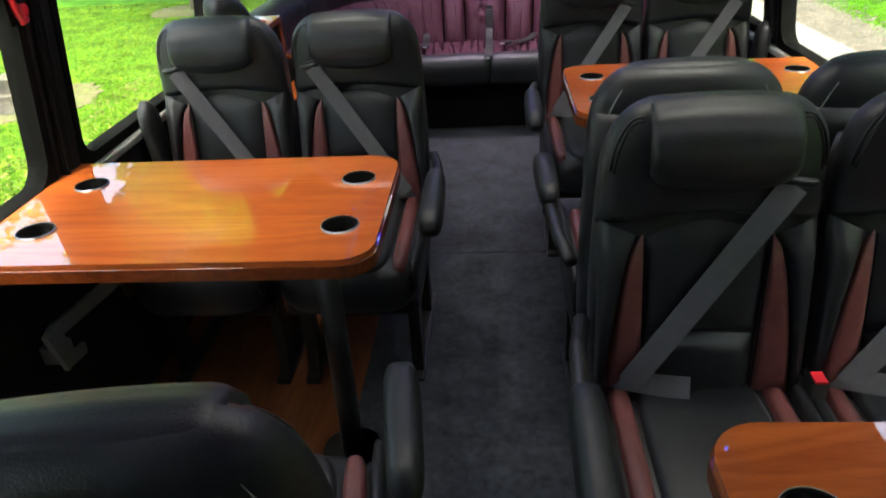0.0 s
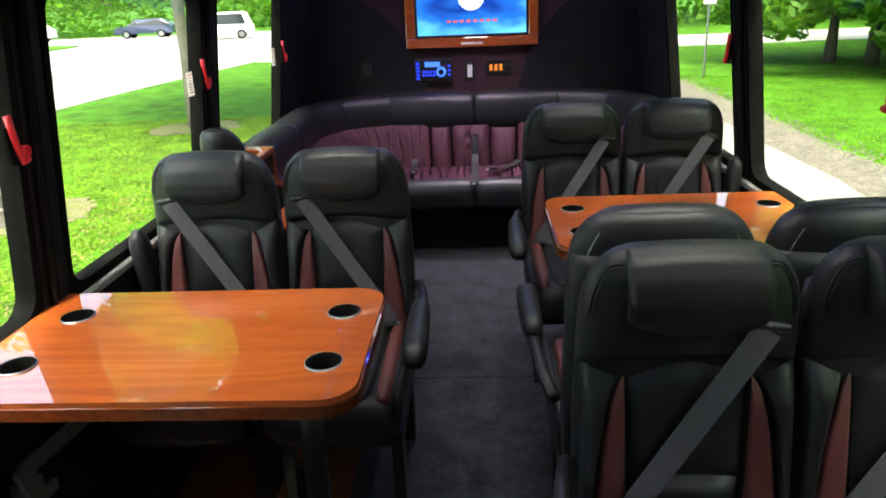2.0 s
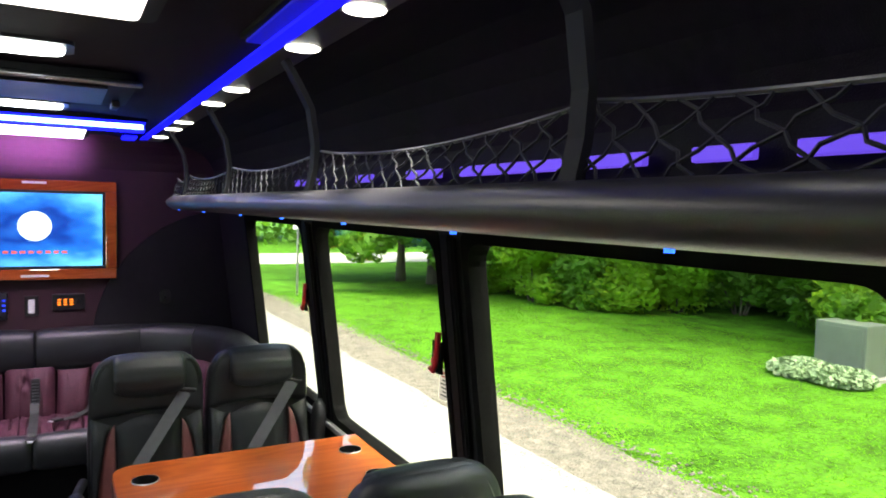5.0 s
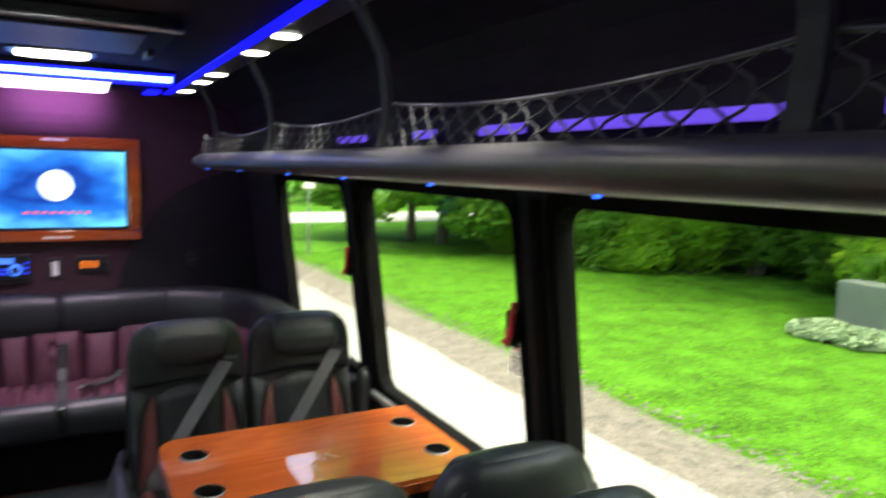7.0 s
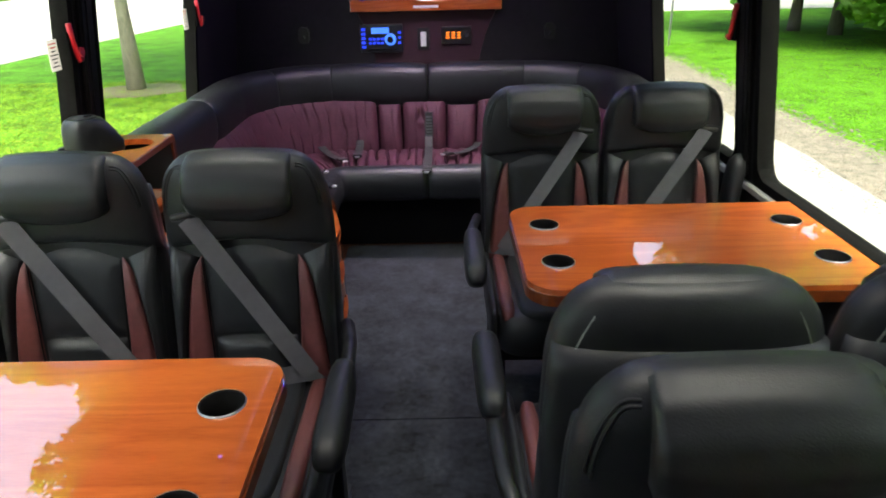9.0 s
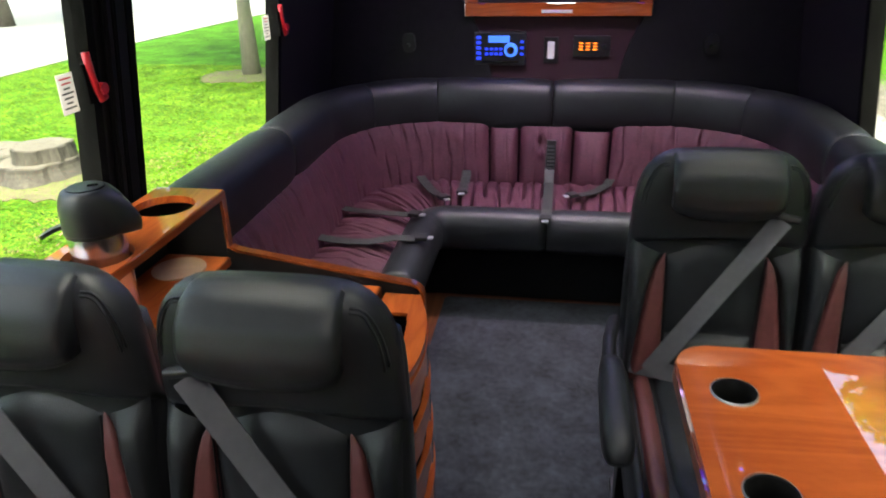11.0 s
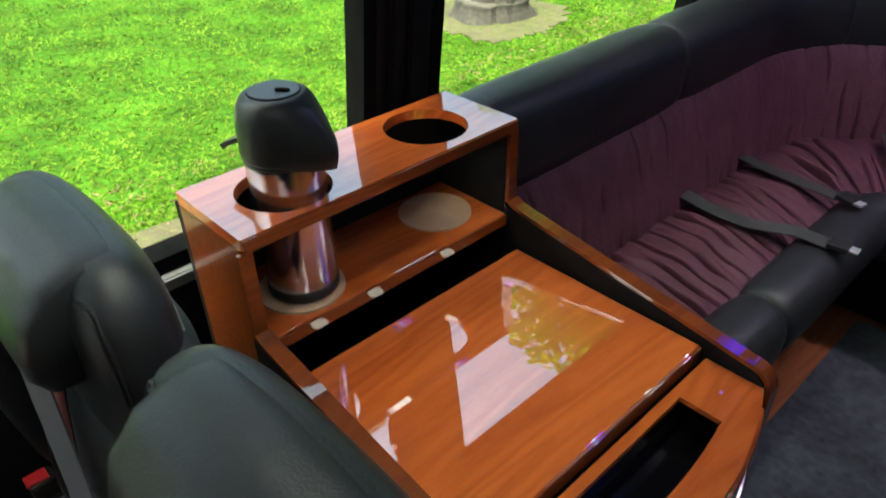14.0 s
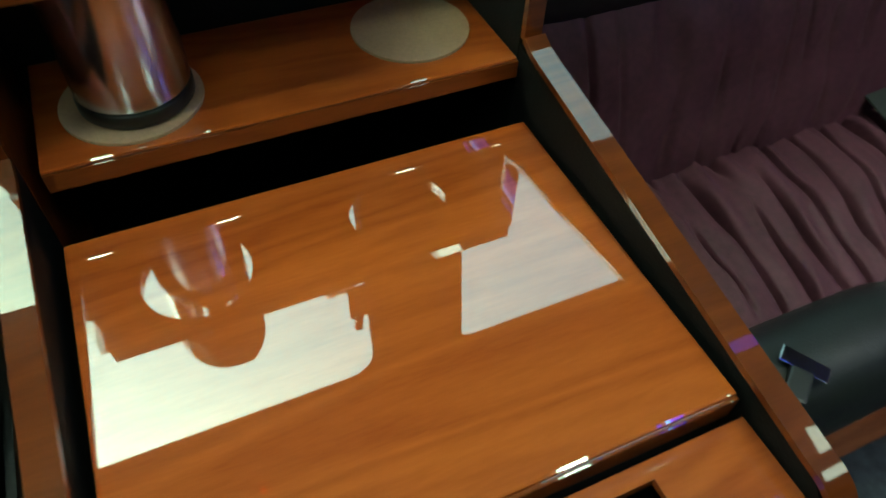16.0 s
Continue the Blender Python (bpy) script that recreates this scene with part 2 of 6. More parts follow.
for leafy, tint, share in ((LEAF, (0.20, 0.42, 0.03, 1), 0.45), (LEAFLIGHT, (0.42, 0.66, 0.06, 1), 0.58), (BLADES, (0.25, 0.50, 0.02, 1), 0.3)):
    # Sunlight shines through thin leaves.
    ln, ll = leafy.node_tree.nodes, leafy.node_tree.links
    thin, blend = ln.new("ShaderNodeBsdfTranslucent"), ln.new("ShaderNodeMixShader")
    thin.inputs[0].default_value = tint
    blend.inputs[0].default_value = share
    ll.new(ln["Principled BSDF"].outputs[0], blend.inputs[1]); ll.new(thin.outputs[0], blend.inputs[2])
    ll.new(blend.outputs[0], ln["Material Output"].inputs[0])
BLUEPAINT = mat("dark_blue_car_paint", (0.012, 0.02, 0.06), 0.3, coat=1.0, noise_scale=2, noise_amount=0.1)
WHITEPAINT = mat("white_car_paint", (0.7, 0.7, 0.7), 0.3, coat=1.0, noise_scale=2, noise_amount=0.05)
CARGLASS = mat("car_glass", (0.01, 0.012, 0.014), 0.08, noise_scale=3, noise_amount=0.1)
GREYBOX = mat("utility_box_paint", (0.085, 0.105, 0.082), 0.6, noise_scale=4, noise_amount=0.15)
PETAL = mat("white_blossom", (0.17, 0.24, 0.12), 0.7, noise_scale=6, noise_amount=0.1)
SPOT = glow("led_spot", (1.0, 0.94, 0.90), 4.0)
DOME = glow("dome_lamp", (0.90, 0.93, 1.0), 5.0)
WARMPANEL = glow("ceiling_panel_lamp", (1.0, 0.90, 0.94), 1.8)
REARPANEL = glow("rear_panel_lamp", (0.70, 0.42, 1.0), 8.0)
BLUELED = glow("blue_led", (0.0012, 0.002, 1.0), 1.8)
DEEPBLUE = glow("deep_blue_led", (0.001, 0.001, 0.5), 1.3)
DIMBLUE = glow("dim_blue_glow", (0.001, 0.001, 0.4), 0.35)
LIPDARK = mat("dark_lip_vinyl", (0.036, 0.033, 0.037), 0.36, noise_scale=5, noise_amount=0.2, bump=0.15, bump_scale=400)
BRACEGREY = mat("grey_bracket_paint", (0.15, 0.155, 0.16), 0.4, noise_scale=8, noise_amount=0.15)
NET = mat("elastic_net", (0.013, 0.012, 0.018), 0.7, noise_scale=9, noise_amount=0.2)
CYANLED = glow("pale_blue_led", (0.16, 0.36, 1.0), 5.0)
DOTBLUE = glow("blue_glint", (0.02, 0.10, 1.0), 1.3)
DOTRED = glow("red_glint", (1.0, 0.02, 0.01), 1.2)
VIOLET = glow("violet_led", (0.13, 0.06, 0.75), 0.35)
ORANGE = glow("amber_digits", (1.0, 0.22, 0.02), 0.8)
RADIOBLUE = glow("radio_backlight", (0.015, 0.05, 1.0), 0.4)
RADIOPALE = glow("radio_display", (0.06, 0.20, 1.0), 0.45)
SCREENDOT = glow("screen_disc", (0.80, 0.95, 1.0), 0.55)
SCREENTEXT = glow("screen_caption", (0.9, 0.12, 0.08), 0.35)


def screen_mat():
    """The television's picture: a mottled blue field, darker towards one side."""
    m = bpy.data.materials.new("television_picture")
    m.use_nodes = True
    n, l = m.node_tree.nodes, m.node_tree.links
    b = n["Principled BSDF"]
    co, mp, t = n.new("ShaderNodeTexCoord"), n.new("ShaderNodeMapping"), n.new("ShaderNodeTexNoise")
    mp.inputs["Rotation"].default_value = (0, 0.75, 0)
    mp.inputs["Scale"].default_value = (1.8, 1, 3.6)
    # The picture grows paler towards its rim.
    oval, far, add = n.new("ShaderNodeMapping"), n.new("ShaderNodeVectorMath"), n.new("ShaderNodeMath")
    oval.inputs["Scale"].default_value = (2.6, 0.0, 4.2)
    far.operation, add.operation = "LENGTH", "MULTIPLY_ADD"
    add.inputs[1].default_value = 0.55
    l.new(co.outputs["Object"], oval.inputs[0]); l.new(oval.outputs[0], far.inputs[0]); l.new(far.outputs["Value"], add.inputs[0])
    low = n.new("ShaderNodeMath"); low.operation = "SUBTRACT"; low.inputs[1].default_value = 0.30
    l.new(t.outputs[0], low.inputs[0]); l.new(low.outputs[0], add.inputs[2])
    t.inputs["Scale"].default_value, t.inputs["Detail"].default_value = 1.6, 5
    l.new(co.outputs["Object"], mp.inputs[0]); l.new(mp.outputs[0], t.inputs[0])
    r = n.new("ShaderNodeValToRGB")
    r.color_ramp.elements[0].position, r.color_ramp.elements[1].position = 0.20, 0.98
    r.color_ramp.elements[0].color, r.color_ramp.elements[1].color = (0.020, 0.12, 0.55, 1), (0.16, 0.62, 1.0, 1)
    for spot, tone in ((0.42, (0.004, 0.030, 0.26, 1)), (0.62, (0.016, 0.13, 0.62, 1))):
        r.color_ramp.elements.new(spot).color = tone
    l.new(add.outputs[0], r.inputs[0]); l.new(r.outputs[0], b.inputs["Emission Color"])
    b.inputs["Base Color"].default_value = (0.01, 0.01, 0.012, 1)
    b.inputs["Emission Strength"].default_value, b.inputs["Roughness"].default_value = 0.28, 0.15
    return m


SCREEN = screen_mat()


def glass_mat():
    m = bpy.data.materials.new("window_glass")
    m.use_nodes = True
    b = m.node_tree.nodes["Principled BSDF"]
    b.inputs["Base Color"].default_value = (0.93, 0.96, 0.94, 1)
    b.inputs["Transmission Weight"].default_value, b.inputs["Roughness"].default_value, b.inputs["IOR"].default_value = 1.0, 0.0, 1.07
    return m


GLASS = glass_mat()


# ---- mesh helpers ----
def thing(name, label, category, loc=(0, 0, 0), group="", kind="", turn=0.0):
    ob = new(name)
    ob.empty_display_size = 0.05
    ob.matrix_basis = pose(*loc, 0, 0, turn)
    return tagged(ob, label, category, group, kind)


def part(name, bm, material, parent=None, label="", smooth=False, loc=None):
    """Links a bmesh as one mesh object under a thing or a part."""
    me = bpy.data.meshes.new(name)
    bmesh.ops.recalc_face_normals(bm, faces=bm.faces)
    bm.to_mesh(me)
    bm.free()
    me.materials.append(material)
    if smooth:
        me.polygons.foreach_set("use_smooth", [True] * len(me.polygons))
    ob = new(name, me)
    if parent is not None:
        ob.parent = parent
    if loc is not None:
        ob.location = loc
    if label:
        ob["label"] = label
    return ob


def solid(name, bm, material, label="", category="", kind="", group="", smooth=False):
    """A thing that is one mesh."""
    return tagged(part(name, bm, material, None, "", smooth), label, category, group, kind)


def box(x0, x1, y0, y1, z0, z1, bevel=0.0, seg=2, bm=None):
    made = bmesh.new()
    v = [made.verts.new((x, y, z)) for x in (x0, x1) for y in (y0, y1) for z in (z0, z1)]
    for f in ((0, 1, 3, 2), (4, 6, 7, 5), (0, 4, 5, 1), (2, 3, 7, 6), (0, 2, 6, 4), (1, 5, 7, 3)):
        made.faces.new([v[i] for i in f])
    if bevel:
        bmesh.ops.bevel(made, geom=made.edges[:], offset=bevel, segments=seg, affect="EDGES", profile=0.6)
    if bm is None:
        return made
    return join(bm, made)


def join(bm, other):
    me = bpy.data.meshes.new("tmp")
    other.to_mesh(me)
    other.free()
    bm.from_mesh(me)
    bpy.data.meshes.remove(me)
    return bm


def moved(bm, m):
    bmesh.ops.transform(bm, matrix=m, verts=bm.verts)
    return bm


def cyl(r, z0, z1, n=24, r2=None, bevel=0.0, bm=None, at=(0, 0)):
    made = bmesh.new()
    bmesh.ops.create_cone(made, cap_ends=True, segments=n, radius1=r, radius2=r if r2 is None else r2, depth=z1 - z0)
    moved(made, pose(at[0], at[1], (z0 + z1) / 2))
    if bevel:
        es = [e for e in made.edges if all(len(f.verts) > 4 for f in e.link_faces[:1]) or any(len(f.verts) > 4 for f in e.link_faces)]
        bmesh.ops.bevel(made, geom=es, offset=bevel, segments=2, affect="EDGES", profile=0.6)
    return made if bm is None else join(bm, made)


def loft(rings, closed=True, caps=True):
    """A skin over rings of points, each ring with the same number."""
    bm = bmesh.new()
    rows = [[bm.verts.new(p) for p in ring] for ring in rings]
    n = len(rows[0])
    for a, b in zip(rows, rows[1:]):
        for i in range(n if closed else n - 1):
            j = (i + 1) % n
            bm.faces.new((a[i], a[j], b[j], b[i]))
    if caps and closed:
        bm.faces.new(rows[0])
        bm.faces.new(rows[-1][::-1])
    return bm


def squircle(hw, hd, n=4.0, count=28):
    out = []
    for i in range(count):
        a = 2 * math.pi * i / count
        c, s = math.cos(a), math.sin(a)
        out.append((hw * math.copysign(abs(c) ** (2 / n), c), hd * math.copysign(abs(s) ** (2 / n), s)))
    return out


def cushion(x0, x1, y0, y1, z0, z1, n=5.0, puff=0.5, rings=7, count=32):
    """A pillow-shaped block: rounded in plan and towards top and bottom."""
    cx, cy, hx, hy = (x0 + x1) / 2, (y0 + y1) / 2, (x1 - x0) / 2, (y1 - y0) / 2
    h = (z1 - z0) / 2
    e = min(h, hx, hy) * puff
    out = []
    for k in range(rings + 1):
        a = -math.pi / 2 + math.pi * k / rings
        inset = e * (1 - math.cos(a))
        z = (z0 + z1) / 2 + math.sin(a) * h
        out.append([(cx + px, cy + py, z) for px, py in squircle(hx - inset * 0.999, hy - inset * 0.999, n, count)])
    return loft(out)


def sweep(path, profile, close_path=False, caps=True, scale=None):
    """Carries a flat profile (side, up) along a path of points; the side lies level."""
    rings = []
    m = len(path)
    for i, p in enumerate(path):
        p = Vector(p)
        d = (Vector(path[min(i + 1, m - 1)]) - Vector(path[max(i - 1, 0)])).normalized()
        side = d.cross(Vector((0, 0, 1)))
        side = side.normalized() if side.length > 1e-4 else Vector((1, 0, 0))
        up = side.cross(d)
        k = 1.0 if scale is None else scale(i / (m - 1))
        rings.append([tuple(p + side * (a * k) + up * (b * k)) for a, b in profile])
    return loft(rings, True, caps)


def tube(path, r, n=8, scale=None):
    return sweep(path, [(r * math.cos(2 * math.pi * i / n), r * math.sin(2 * math.pi * i / n)) for i in range(n)], scale=scale)


def ribbon(path, width_dir, width, thick):
    """A strap along a path, its width in one direction."""
    w = Vector(width_dir).normalized() * (width / 2)
    rings, m = [], len(path)
    for i, p in enumerate(path):
        p = Vector(p)
        d = (Vector(path[min(i + 1, m - 1)]) - Vector(path[max(i - 1, 0)])).normalized()
        ww = (w - d * w.dot(d)).normalized() * (width / 2)
        t = d.cross(ww).normalized() * (thick / 2)
        rings.append([tuple(p - ww - t), tuple(p + ww - t), tuple(p + ww + t), tuple(p - ww + t)])
    return loft(rings)


def plate(outline, z0, z1, holes=(), bevel=0.0):
    """A board from an outline (x, y), with round holes (x, y, r) through it."""
    bm = bmesh.new()
    def ring(points, z):
        vs = [bm.verts.new((x, y, z)) for x, y in points]
        return vs, [bm.edges.new((vs[i], vs[(i + 1) % len(vs)])) for i in range(len(vs))]
    loops = [list(outline)] + [[(x + r * math.cos(2 * math.pi * i / 28), y + r * math.sin(2 * math.pi * i / 28)) for i in range(28)] for x, y, r in holes]
    top, bottom = [ring(p, z1) for p in loops], [ring(p, z0) for p in loops]
    for level in (top, bottom):
        bmesh.ops.triangle_fill(bm, use_beauty=True, use_dissolve=False, edges=[e for _, es in level for e in es])
    for (a, _), (b, _) in zip(top, bottom):
        for i in range(len(a)):
            j = (i + 1) % len(a)
            bm.faces.new((a[i], a[j], b[j], b[i]))
    return bm


def rounded(x0, x1, y0, y1, r, n=6, corners=(1, 1, 1, 1)):
    """A rectangle's outline with rounded corners, from the low-low corner round."""
    out = []
    for (cx, cy, a0), use in zip(((x0, y0, 180), (x1, y0, 270), (x1, y1, 0), (x0, y1, 90)), corners):
        rr = r if use else 0.004
        ox, oy = cx + (rr if cx == x0 else -rr), cy + (rr if cy == y0 else -rr)
        out += [(ox + rr * math.cos(radians(a0 + 90 * k / n)), oy + rr * math.sin(radians(a0 + 90 * k / n))) for k in range(n + 1)]
    return out


def patch(f, nu, nv, thick):
    """A padded panel: f(u, v) gives place and outward direction; puffed in the middle, thin at its rim."""
    bm = bmesh.new()
    grid = []
    for i in range(nu + 1):
        row = []
        for j in range(nv + 1):
            u, v = i / nu, j / nv
            p, d = f(u, v)
            k = (1 - abs(2 * u - 1) ** 6) * (1 - abs(2 * v - 1) ** 6)
            row.append(bm.verts.new(Vector(p) + Vector(d) * (thick * k - 0.004)))
        grid.append(row)
    for i in range(nu):
        for j in range(nv):
            bm.faces.new((grid[i][j], grid[i + 1][j], grid[i + 1][j + 1], grid[i][j + 1]))
    return bm


# ---- the shell of the bus ----
def wall_x(z):
    """Half the width inside at a height: the sides lean in a little above the sill."""
    return 1.122 - 0.125 * max(0.0, z - 0.8)


def side_block(bm, sign, y0, y1, z0, z1, d0=0.0, d1=0.055):
    """A piece of a side wall, from d0 to d1 outside its inner face."""
    v = []
    for d in (d0, d1):
        for y in (y0, y1):
            for z in (z0, z1):
                v.append(bm.verts.new((sign * (wall_x(z) + d), y, z)))
    for f in ((0, 1, 3, 2), (4, 6, 7, 5), (0, 4, 5, 1), (2, 3, 7, 6), (0, 2, 6, 4), (1, 5, 7, 3)):
        bm.faces.new([v[i] for i in f])


SILL = 0.765
FRONT, REAR = -1.3, 5.06
SIDES = {
    -1: dict(name="wall_left", head=1.592, openings=[(-0.37, 0.695), (0.845, 1.931), (2.063, 3.131), (3.281, 4.325)]),
    1: dict(name="wall_right", head=1.592, openings=[(-0.37, 0.695), (0.845, 1.931), (2.063, 3.131), (3.281, 4.325)]),
}
for sign, side in SIDES.items():
    wall = thing(side["name"], "black vinyl side wall of a minibus below and between its windows", "wall", kind="structure")
    bm = bmesh.new()
    side_block(bm, sign, FRONT, REAR + 0.08, 0.0, SILL)
    part("lower_panel", bm, BLACKWALL, wall)
    bm = bmesh.new()
    side_block(bm, sign, FRONT, REAR + 0.08, side["head"], 1.80)
    part("header_panel", bm, BLACKWALL, wall)
    edges = [FRONT] + [v for o in side["openings"] for v in o] + [REAR + 0.08]
    for a, b in zip(edges[::2], edges[1::2]):
        bm = bmesh.new()
        side_block(bm, sign, a, b, SILL, side["head"])
        part("pillar", bm, BLACKWALL, wall)
        if b - a < 0.5:
            # A padded cover with a channel beside it stands on each pillar.
            bm = bmesh.new()
            side_block(bm, sign, a + 0.03, b - 0.09, SILL + 0.01, side["head"] - 0.004, -0.022, -0.002)
            bmesh.ops.bevel(bm, geom=bm.edges[:], offset=0.008, segments=2, affect="EDGES")
            part("pillar_cover", bm, TRIM, wall)
            bm = bmesh.new()
            side_block(bm, sign, b - 0.07, b - 0.025, SILL + 0.01, side["head"] - 0.004, -0.014, -0.002)
            bmesh.ops.bevel(bm, geom=bm.edges[:], offset=0.004, segments=2, affect="EDGES")
            part("pillar_channel", bm, TRIM, wall)
    # A pale rail runs along the sill.
    bm = bmesh.new()
    side_block(bm, sign, FRONT, 4.30, SILL - 0.034, SILL - 0.008, -0.022, -0.002)
    bmesh.ops.bevel(bm, geom=bm.edges[:], offset=0.004, segments=2, affect="EDGES")
    part("sill_rail", bm, SATIN, wall, "satin aluminium sill rail")


def window(number, sign, y0, y1, z1):
    """A rounded rubber frame set in the opening, a sliding bar and a pane of glass."""
    w = thing("window_%d" % number, "clear side window in a black rubber frame", "window", kind="structure")
    bm = bmesh.new()
    outer, inner = rounded(y0 - 0.006, y1 + 0.006, SILL - 0.006, z1 + 0.006, 0.03), rounded(y0 + 0.022, y1 - 0.022, SILL + 0.022, z1 - 0.022, 0.06)
    rings = []
    for d in (-0.006, 0.050):
        rings.append([[bm.verts.new((sign * (wall_x(z) + d), y, z)) for y, z in o] for o in (outer, inner)])
    n = len(outer)
    for i in range(n):
        j = (i + 1) % n
        (ao, ai), (bo, bi) = rings
        bm.faces.new((ao[i], ao[j], ai[j], ai[i]))
        bm.faces.new((bo[i], bi[i], bi[j], bo[j]))
        bm.faces.new((ai[i], ai[j], bi[j], bi[i]))
        bm.faces.new((ao[i], bo[i], bo[j], ao[j]))
    part("window_frame", bm, RUBBER, w)
    bm = bmesh.new()
    side_block(bm, sign, y0 + 0.01, y1 - 0.01, SILL + 0.01, z1 - 0.01, 0.024, 0.030)
    pane = part("pane", bm, GLASS, w, "clear glass")
    pane.visible_shadow = False


number = 1
for sign, side in SIDES.items():
    for y0, y1 in side["openings"]:
        window(number, sign, y0, y1, side["head"])
        number += 1

# Floor, ceiling and the two ends.
solid("floor", box(-1.2, 1.2, FRONT, REAR + 0.08, -0.08, 0.0), VINYL, "reddish wood-look vinyl floor of a minibus", "floor", "structure")
PROFILE = [(0.999, 1.79), (0.990, 1.86), (0.955, 1.92), (0.90, 1.965), (0.82, 1.995), (0.72, 2.012), (0.60, 2.022), (0.30, 2.035)]
PROFILE = PROFILE + [(0.0, 2.04)] + [(-x, z) for x, z in PROFILE[::-1]]
bm = bmesh.new()
rows = []
for y in (FRONT, REAR + 0.08):
    rows.append([bm.verts.new((x, y, z)) for x, z in PROFILE] + [bm.verts.new((x * 1.06, y, z + 0.05)) for x, z in PROFILE[::-1]])
n = len(rows[0])
for i in range(n):
    j = (i + 1) % n
    bm.faces.new((rows[0][i], rows[0][j], rows[1][j], rows[1][i]))
bm.faces.new(rows[0]); bm.faces.new(rows[1][::-1])
solid("ceiling", bm, HEADLINER, "dark cloth headliner curving down to the sides", "ceiling", "structure", smooth=False)
solid("wall_rear", box(-1.2, 1.2, REAR, REAR + 0.08, 0.0, 2.08), PLUMWALL, "rear wall covered in plum cloth", "wall", "structure")
cove = [(REAR - 0.001, 1.84), (5.045, 1.89), (5.02, 1.94), (4.985, 1.985), (4.95, 2.015), (4.93, 2.035), (4.93, 2.06), (REAR - 0.001, 2.06)]
bm = loft([[(x, y, z) for y, z in cove] for x in (-0.985, -0.6, 0.0, 0.6, 0.985)])
solid("rear_cove", bm, PLUMWALL, "plum cloth cove where rear wall meets the ceiling", "trim", "structure")
solid("wall_front", box(-1.2, 1.2, FRONT - 0.08, FRONT, 0.0, 2.08), BLACKWALL, "plain dark front partition", "wall", "structure")

# Carpet runners down the aisle, with a seam where they meet.
for y0, y1 in ((FRONT + 0.1, 2.876), (2.882, 4.45)):
    bm = plate(rounded(-0.45 if y0 > 0 else -0.41, 0.45, y0, y1, 0.03), 0.0, 0.012)
    solid("carpet_runner", bm, CARPET, "charcoal carpet runner along the aisle", "carpet", "structure")

# Quarter-round black panels in the lower corners of the rear wall.
for sx in (-1, 1):
    cx, cz, r = sx * 1.13, 0.78, 0.842
    pts = [(cx, 0.45)] + [(cx - sx * r * math.cos(radians(a)), cz + r * math.sin(radians(a))) for a in range(-21, 91, 5)]
    bm = plate(pts, 0.0, 0.022)
    moved(bm, Matrix.Translation((0, REAR - 0.001, 0)) @ pose(0, 0, 0, 90))
    bmesh.ops.translate(bm, vec=(0, 0.0, 0), verts=bm.verts)
    solid("corner_panel", bm, BLACKWALL, "black quarter-round padded panel on the rear wall", "wall panel", "structure")
    bm = plate(squircle(0.032, 0.045, 3, 20), 0.0, 0.014)
    moved(bm, Matrix.Translation((sx * 0.70, REAR - 0.022, 1.07)) @ pose(0, 0, 0, 90))
    hook = solid("coat_hook", bm, PLASTIC, "small black plastic coat hook on the rear wall", "hook")
    part("peg", moved(cyl(0.009, 0, 0.03, 12), pose(sx * 0.70, REAR - 0.034, 1.06, 90)), PLASTIC, hook)


